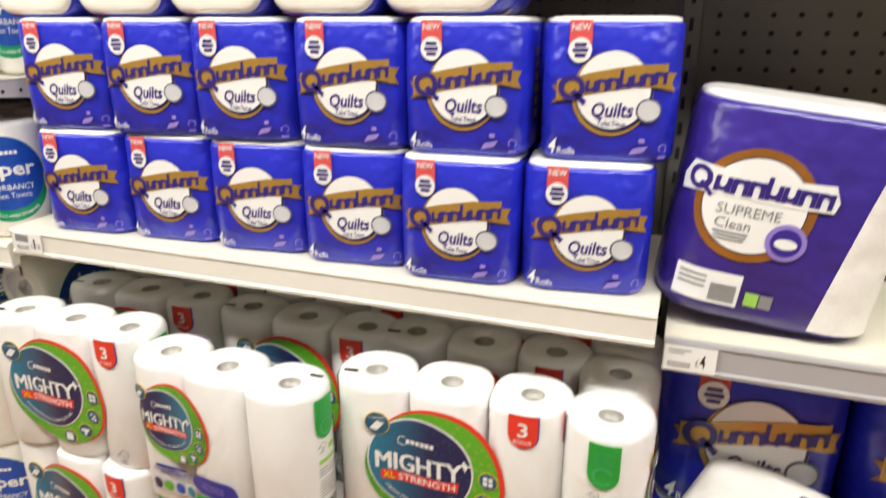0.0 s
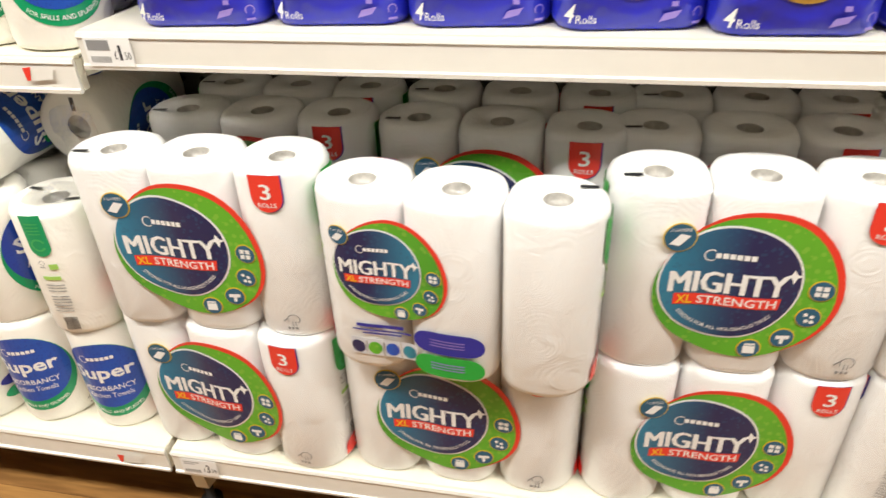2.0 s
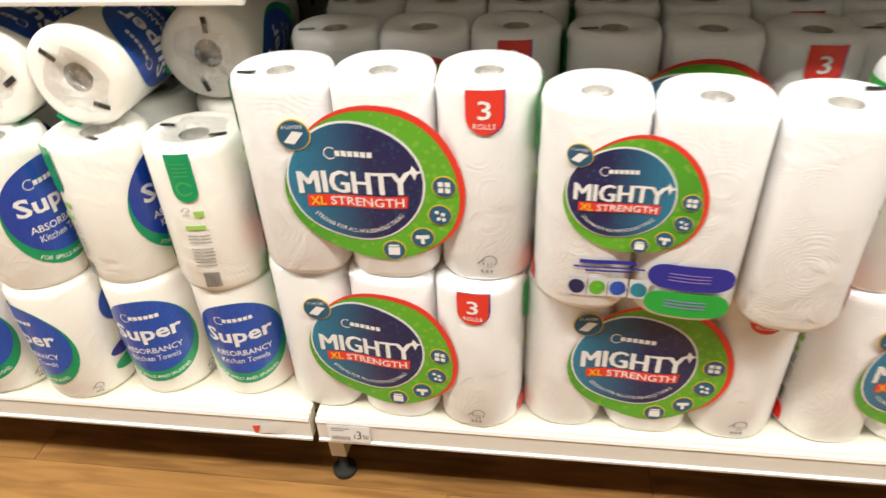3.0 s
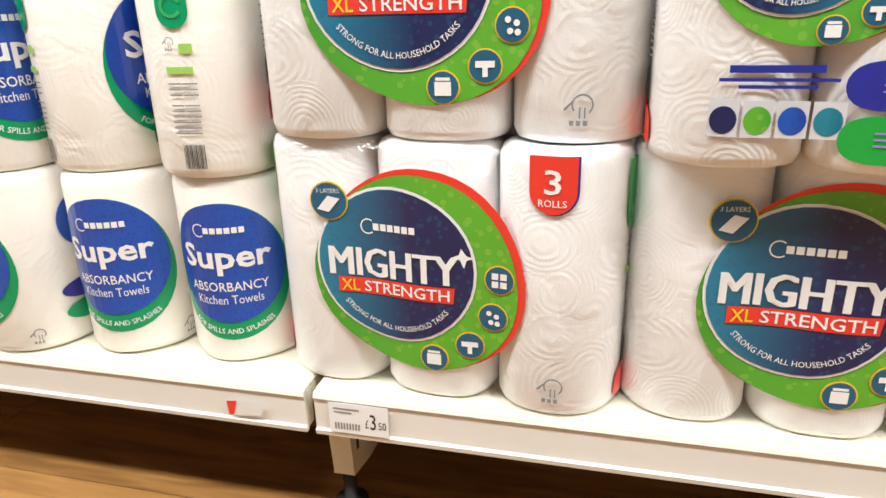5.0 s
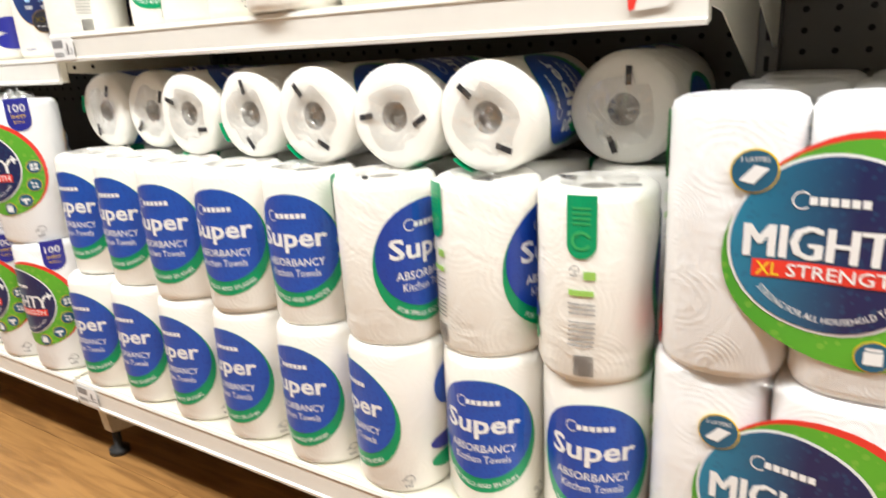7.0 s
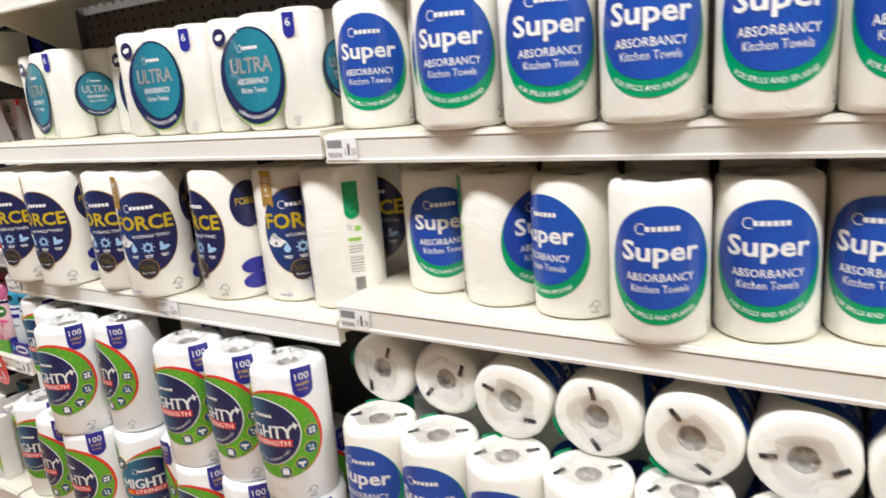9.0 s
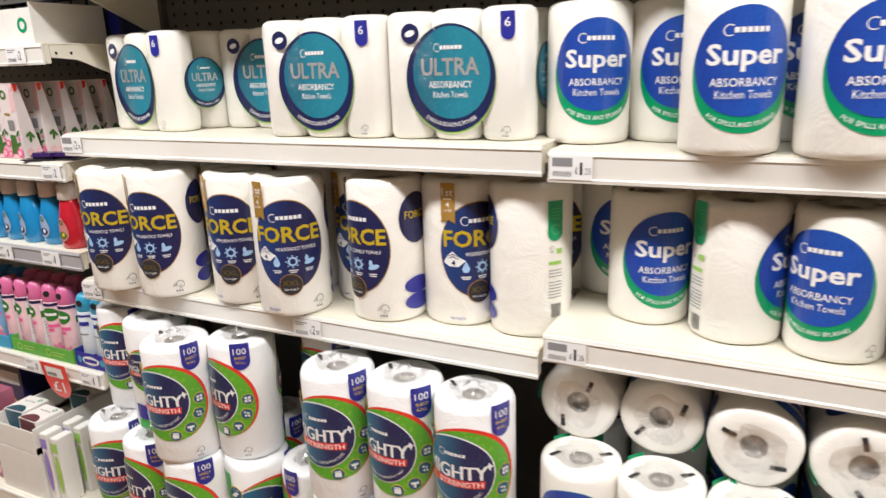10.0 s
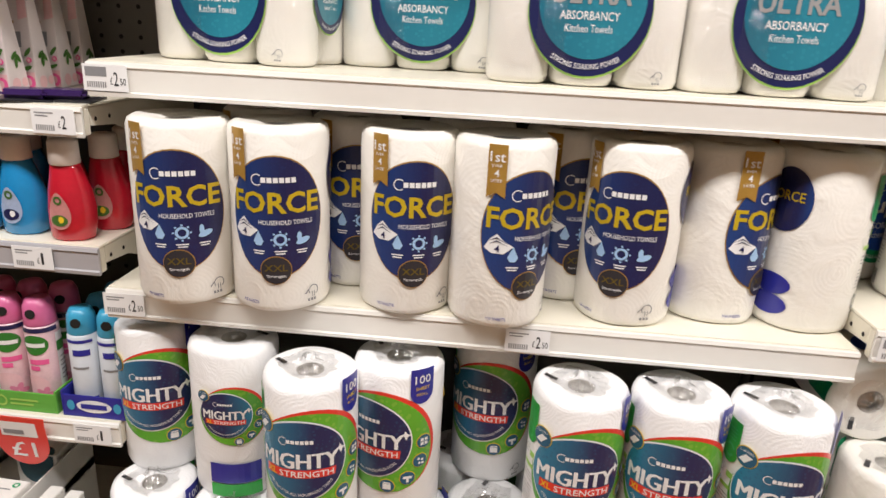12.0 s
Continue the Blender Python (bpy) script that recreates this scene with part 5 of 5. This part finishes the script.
lay(scent_bottle(BLUEFLUID, "clear blue", "blue scent bottles"), [(-2.652, YA + 0.055, A2, 5), (-2.735, YA + 0.050, A2, -5), (-2.815, YA + 0.055, A2, 0), (-2.895, YA + 0.05, A2, 0), (-2.690, YA + 0.135, A2, 0), (-2.775, YA + 0.13, A2, 0),
                                                                  (-2.98, YA + 0.05, A2, 0), (-3.06, YA + 0.05, A2, 0)])
lay(scent_bottle(REDFLUID, "clear red", "red scent bottles"), [(-2.556, YA + 0.042, A2, 6), (-2.500, YA + 0.110, A2, 12), (-2.590, YA + 0.130, A2, 0), (-2.510, YA + 0.21, A2, 0)][:1] + [(-2.530, YA + 0.115, A2, 12), (-2.612, YA + 0.125, A2, 0), (-2.535, YA + 0.20, A2, 0)])
pinkbody = plain("blossom_tin", (0.80, 0.55, 0.60), 0.3, coat=0.3, vary=0.18, scale=30)
pinkcap = plain("rose_cap_plastic", (0.66, 0.15, 0.33), 0.3, coat=0.2)
rows = []
for i in range(5):
    rows.append((-2.650 - 0.064 * i, YA + 0.050, A1 + 0.004, rng.uniform(-25, 25)))
    rows.append((-2.648 - 0.064 * i, YA + 0.120, A1 + 0.004, rng.uniform(-40, 40)))
skycan = plain("sky_blue_tin", (0.22, 0.46, 0.70), 0.3, coat=0.3, vary=0.15, scale=30)
lay(spray_can(skycan, plain("deep_blue_cap", (0.03, 0.22, 0.50), 0.3), GREEN, "sky blue spray can with green round mark", "sky blue spray cans", 0.029, 0.215),
    [(-2.978 - 0.064 * i, YA + y, A1 + 0.004, 12 - 9 * i) for i in range(4) for y in (0.050, 0.120)])
lay(spray_can(pinkbody, pinkcap, GREEN, "pink blossom spray can with green round mark", "pink spray cans", 0.029, 0.215), rows)
bluecan = plain("white_blue_tin", (0.70, 0.76, 0.82), 0.3, coat=0.3, vary=0.05)
rows = []
for x in (-2.566, -2.508):
    for y in (0.045, 0.105, 0.165):
        rows.append((x, YA + y, A1 + 0.004, 10))
lay(spray_can(bluecan, CYAN, ROYAL, "white and blue spray can with cyan cap", "blue spray cans", 0.027, 0.205), rows)
g = display_tray(0.27, 0.16, 0.040, CARDGREEN, "green card display tray under pink spray cans")
g.matrix_basis = pose(-2.750, YA + 0.012, A1 + 0.0005)
sh = Sheet(lambda u, v, h: (u, -0.003 - h, v), 1)
for u in (-0.10, 0.03):
    sh.put("tray_ring", LGREEN, ring(u, 0.020, 0.008, 0.012, n=16), 0)
    sh.put("tray_text", LGREEN, rect(u + 0.045, 0.024, 0.055, 0.004), 0)
    sh.put("tray_text", LGREEN, rect(u + 0.040, 0.015, 0.045, 0.004), 0)
sh.done(g)
display_tray(0.27, 0.16, 0.040, CYAN, "pale blue card display tray under sky blue spray cans").matrix_basis = pose(-3.035, YA + 0.012, A1 + 0.0005)
b = display_tray(0.120, 0.19, 0.045, ROYAL, "royal blue card display tray under blue spray cans")
b.matrix_basis = pose(-2.538, YA + 0.012, A1 + 0.0005)
sh = Sheet(lambda u, v, h: (u, -0.003 - h, v), 1)
sh.put("oval_mark", INKW, egg(0, 0.024, 0.034, 0.013), 0)
sh.put("oval_bar", ROYAL, rect(0, 0.024, 0.05, 0.010), 1)
sh.put("side_mark", CYAN, egg(-0.045, 0.024, 0.008, 0.011, n=8), 0)
sh.put("side_mark", CYAN, egg(0.045, 0.024, 0.008, 0.011, n=8), 0)
sh.done(b)
# a card tray on the upper shelf
tray = display_tray(0.50, 0.20, 0.085, CARD, "white card display tray with green ring")
tray.matrix_basis = pose(-2.80, YA + 0.03, A4 + 0.0005)
sh = Sheet(lambda u, v, h: (u, -0.003 - h, v), 1)
sh.put("green_ring", GREEN, ring(0.215, 0.045, 0.010, 0.018, n=18), 0)
sh.done(tray)


def carton(w, d, h, mats, label):
    t = thing("carton", label, "carton", "small cartons")
    part("carton_body", box(-w / 2, w / 2, 0, d, 0, h, 0.0015), mats[0], t)
    sh = Sheet(lambda u, v, hh: (u, -hh, v), 1)
    sh.put("front_print", mats[1], egg(0, h * 0.45, w * 0.36, h * 0.3), 0)
    sh.put("front_band", mats[2], rect(0, h * 0.86, w * 0.9, h * 0.14), 0)
    sh.done(t)
    return t


orange = plain("orange_carton", (0.75, 0.28, 0.06), 0.45)
cherry = plain("cherry_carton", (0.14, 0.04, 0.05), 0.4, vary=0.2)
rose = plain("rose_carton", (0.36, 0.11, 0.17), 0.45, vary=0.25)
o = carton(0.06, 0.05, 0.15, (orange, CARD, YEL), "orange and white carton in a card tray")
o.matrix_basis = pose(-2.90, YA + 0.05, A4 + 0.004)
for i in range(1, 6):
    copy_thing(o, pose(-2.90 - 0.066 * i, YA + 0.05, A4 + 0.004))
nb = carton(0.06, 0.06, 0.13, (NAVY, ROYAL, INKG), "dark navy carton at the back of the shelf")
nb.matrix_basis = pose(-2.53, YA + 0.25, A4 + 0.0006)
for i in range(1, 10):
    copy_thing(nb, pose(-2.53 - 0.064 * i, YA + 0.25, A4 + 0.0006))
def candle_carton(wax, label):
    t = thing("candle_carton", label, "carton", "candle cartons")
    w, d, h = 0.084, 0.084, 0.088
    part("carton_body", box(-w / 2, w / 2, 0, d, 0, h, 0.0015), CARD, t)
    sh = Sheet(lambda u, v, hh: (u, -hh, v), 1)
    sh.put("front_window", wax, poly([(0.036 * math.cos(a), h - 0.001 - 0.066 * max(0.0, math.sin(a)) ** 0.6) for a in [math.pi * i / 16 for i in range(17)]]), 0)
    sh.done(t)
    up = Sheet(lambda u, v, hh: (u, v, h + hh), 1)
    up.put("top_window", wax, poly([(0.036 * math.cos(a), 0.001 + 0.030 * math.sin(a)) for a in [math.pi * i / 16 for i in range(17)]]), 0)
    up.put("top_text", INKG, rect(0, 0.055, 0.045, 0.003), 0)
    up.put("top_ring", GREEN, ring(0.025, 0.068, 0.004, 0.007, n=12), 0)
    up.done(t)
    return t


w1 = display_tray(0.190, 0.28, 0.070, CARD, "white card tray of candle cartons")
w1.matrix_basis = pose(-2.770, 0.015, Z1 + 0.147)
st = display_tray(0.190, 0.28, 0.1445, CARD, "white card tray holding another tray")
st.matrix_basis = pose(-2.770, 0.015, Z1 + 0.0006)
tealwax = plain("teal_wax", (0.03, 0.10, 0.14), 0.25, coat=0.4, vary=0.2)
cc = candle_carton(cherry, "white candle carton with dark red wax showing")
cc.matrix_basis = pose(-2.722, 0.030, Z1 + 0.1505, 0, 0, -2)
ct = candle_carton(tealwax, "white candle carton with dark teal wax showing")
ct.matrix_basis = pose(-2.815, 0.050, Z1 + 0.1505, 0, 0, 3)
copy_thing(ct, pose(-2.722, 0.190, Z1 + 0.1505, 0, 0, 4))
sb = carton(0.24, 0.24, 0.30, (NAVY, orange, CARD), "large navy gift carton with orange front print")
sb.matrix_basis = pose(-3.06, 0.16, Z1 + 0.0006)
sh = Sheet(lambda u, v, h: (u, v, 0.30 + h), 1)
sh.put("lid_print", LGREEN, rect(0, 0.12, 0.235, 0.235), 0)
sh.put("lid_patch", YEL, poly([(-0.10, 0.02), (0.05, 0.02), (-0.02, 0.14), (-0.11, 0.16)]), 1)
sh.put("lid_patch", CARD, poly([(0.02, 0.10), (0.11, 0.06), (0.11, 0.20), (0.00, 0.20)]), 1)
sh.put("lid_band", RED, rect(0, 0.012, 0.20, 0.014), 1)
sh.done(sb)
r = carton(0.075, 0.075, 0.09, (rose, PALEPINK, LGREEN), "rose pink candle carton with green band")
r.matrix_basis = pose(-2.93, 0.03, Z1)
for x, z in ((-3.01, 0.0), (-3.09, 0.0), (-2.93, 0.091), (-3.01, 0.091), (-2.93, 0.182)):
    copy_thing(r, pose(x, 0.03, Z1 + z))
v1 = carton(0.028, 0.05, 0.215, (CARD, LILAC, LILAC), "slim white and violet carton")
v1.matrix_basis = pose(-2.648, 0.020, Z1 + 0.0006)
copy_thing(v1, pose(-2.640, 0.085, Z1 + 0.0006))
v2 = carton(0.028, 0.05, 0.205, (CARD, LGREEN, LGREEN), "slim white and green carton")
v2.matrix_basis = pose(-2.612, 0.025, Z1 + 0.0006)
copy_thing(v2, pose(-2.604, 0.090, Z1 + 0.0006))


def purple_pack(x, y):
    t = thing("refill_pack", "flat dark purple refill pack lying on the shelf", "refill pack", "purple refill packs", pose(x, y, A3 + 0.0005, 0, 0, 12))
    part("card_back", box(-0.05, 0.05, -0.035, 0.035, 0, 0.003), INKK, t)
    part("blister", box(-0.035, 0.035, -0.022, 0.022, 0.003, 0.018, 0.006), plain("dark_violet_plastic", (0.05, 0.02, 0.12), 0.25), t)


purple_pack(-2.545, YA + 0.055)
purple_pack(-2.600, YA + 0.035)


# ---- price tickets, wobbler ----
def ticket(x, z, y, pounds, pence="", w=0.072, h=0.040, dark=False, tilt=0.0):
    t = thing("price_ticket", "white printed price ticket clipped to the shelf strip", "price ticket", "price tickets", pose(x, y, z, 0, tilt))
    part("paper", box(0, w, -0.0008, 0, -h, 0), INKW, t)
    sh = Sheet(lambda u, v, hh: (u, -0.0008 - hh * 0.4, v), 1)
    if dark:
        sh.put("dark_block", INKG, rect(w * 0.30, -h * 0.27, w * 0.48, h * 0.36), 0)
    else:
        sh.put("small_print", INKG, rect(w * 0.30, -h * 0.18, w * 0.44, h * 0.05), 0)
        sh.put("small_print", INKG, rect(w * 0.24, -h * 0.30, w * 0.30, h * 0.05), 0)
    for i in range(9):
        sh.put("bar_code", INKG, rect(w * (0.10 + 0.05 * i), -h * 0.76, w * 0.028, h * 0.22), 0)
    sh.put("price", INKK, word("£", w * 0.64, -h * 0.60, w * 0.055, h * 0.28), 0)
    sh.put("price", INKK, word(pounds, w * 0.745, -h * 0.52, w * (0.06 if pounds == "1" else 0.10), h * 0.52, 0.01), 0)
    if pence:
        sh.put("price", INKK, word(pence, w * 0.90, -h * 0.62, w * 0.13, h * 0.26), 0)
    sh.done(t)
    return t


for x, z, y, p, q, dk in ((0.034, Z1 - 0.010, -0.0045, "3", "50", False), (0.030, ZD2 - 0.008, YD2 - 0.0045, "1", "50", True), (-1.226, ZC2 - 0.010, YC2 - 0.0045, "1", "25", True), (-1.228, ZC3 - 0.008, YC3 - 0.0045, "1", "25", True),
                          (-1.795, ZB2 - 0.010, YB2 - 0.0045, "2", "50", False), (-2.478, ZB2 - 0.008, YB2 - 0.0045, "2", "50", False), (-2.478, ZB3 - 0.006, YB3 - 0.0045, "2", "50", True), (1.278, ZE2 - 0.010, YE2 - 0.0045, "4", "", False),
                          (-1.235, Z1 - 0.010, -0.0045, "1", "25", True), (-2.570, A3 - 0.006, YA - 0.0045, "2", "", False), (-2.64, A2 - 0.006, YA - 0.0045, "1", "", False), (-2.575, A1 - 0.006, YA - 0.0045, "1", "", False),
                          (-2.82, A1 - 0.006, YA - 0.0045, "1", "", False), (-2.84, A2 - 0.006, YA - 0.0045, "1", "", False), (-2.85, A3 - 0.006, YA - 0.0045, "2", "", False), (-2.62, A4 - 0.006, YA - 0.0045, "2", "", False)):
    ticket(x, z, y, p, q, dark=dk)


def torn_ticket(x, z, y):
    t = thing("torn_ticket", "torn white and red sticker on the shelf strip", "sticker", "torn stickers", pose(x, y, z))
    part("paper", poly([(0, 0), (0.050, 0.004), (0.046, -0.016), (0.004, -0.020)]), CARD, t).matrix_basis = pose(0, 0, 0, 90)
    part("red_scrap", poly([(0.0, 0.0), (0.014, 0.002), (0.008, -0.018), (0.002, -0.019)]), RED, t).matrix_basis = pose(0, -0.0008, 0, 90)


torn_ticket(-0.100, Z1 - 0.026, -0.0048)
torn_ticket(-0.090, ZC2 - 0.016, YC2 - 0.0048)

wob = thing("price_wobbler", "red plastic price tag hanging from the shelf strip", "price tag", "", pose(-2.680, YA - 0.014, A1 + 0.002, 8))
bm = poly([(-0.055, 0.0), (0.055, 0.0), (0.052, -0.02)] + [(0.052 * math.cos(a), -0.060 + 0.055 * math.sin(a)) for a in [-math.pi * i / 14 for i in range(15)]] + [(-0.052, -0.02)])
ex = bmesh.ops.extrude_face_region(bm, geom=bm.faces[:])
for v in [e for e in ex["geom"] if isinstance(e, bmesh.types.BMVert)]:
    v.co.z += 0.0012
part("tag_plate", bm, RED, wob, "bright red plastic plate").matrix_basis = pose(0, 0, 0, 90)
sh = Sheet(lambda u, v, h: (u, -0.0012 - h, v), 1)
sh.put("white_slip", INKW, rect(0.0, -0.028, 0.072, 0.034), 0)
sh.put("slip_bar", INKG, rect(-0.01, -0.034, 0.04, 0.010), 1)
sh.put("lettering", INKW, word("£1", 0.0, -0.076, 0.050, 0.036, 0.02), 0)
sh.done(wob)

# ---- floor planks ----
pb = box(-0.5994, 0.5994, -0.0947, 0.0947, -0.0075, 0.0, 0.0006)
plank = part("plank", pb, FLOORW, floor)
plank.location = (-3.6, -1.6, 0)
for j in range(-7, 11):
    for i in range(-2, 8):
        if i == 0 and j == 0:
            continue
        o2 = bpy.data.objects.new("plank", plank.data)
        scene.collection.objects.link(o2)
        o2.parent = floor
        o2.location = (-3.2 + 1.2 * i + (0.0, 0.45, 0.83)[j % 3] - 0.4, -1.6 + 0.19 * j, 0)
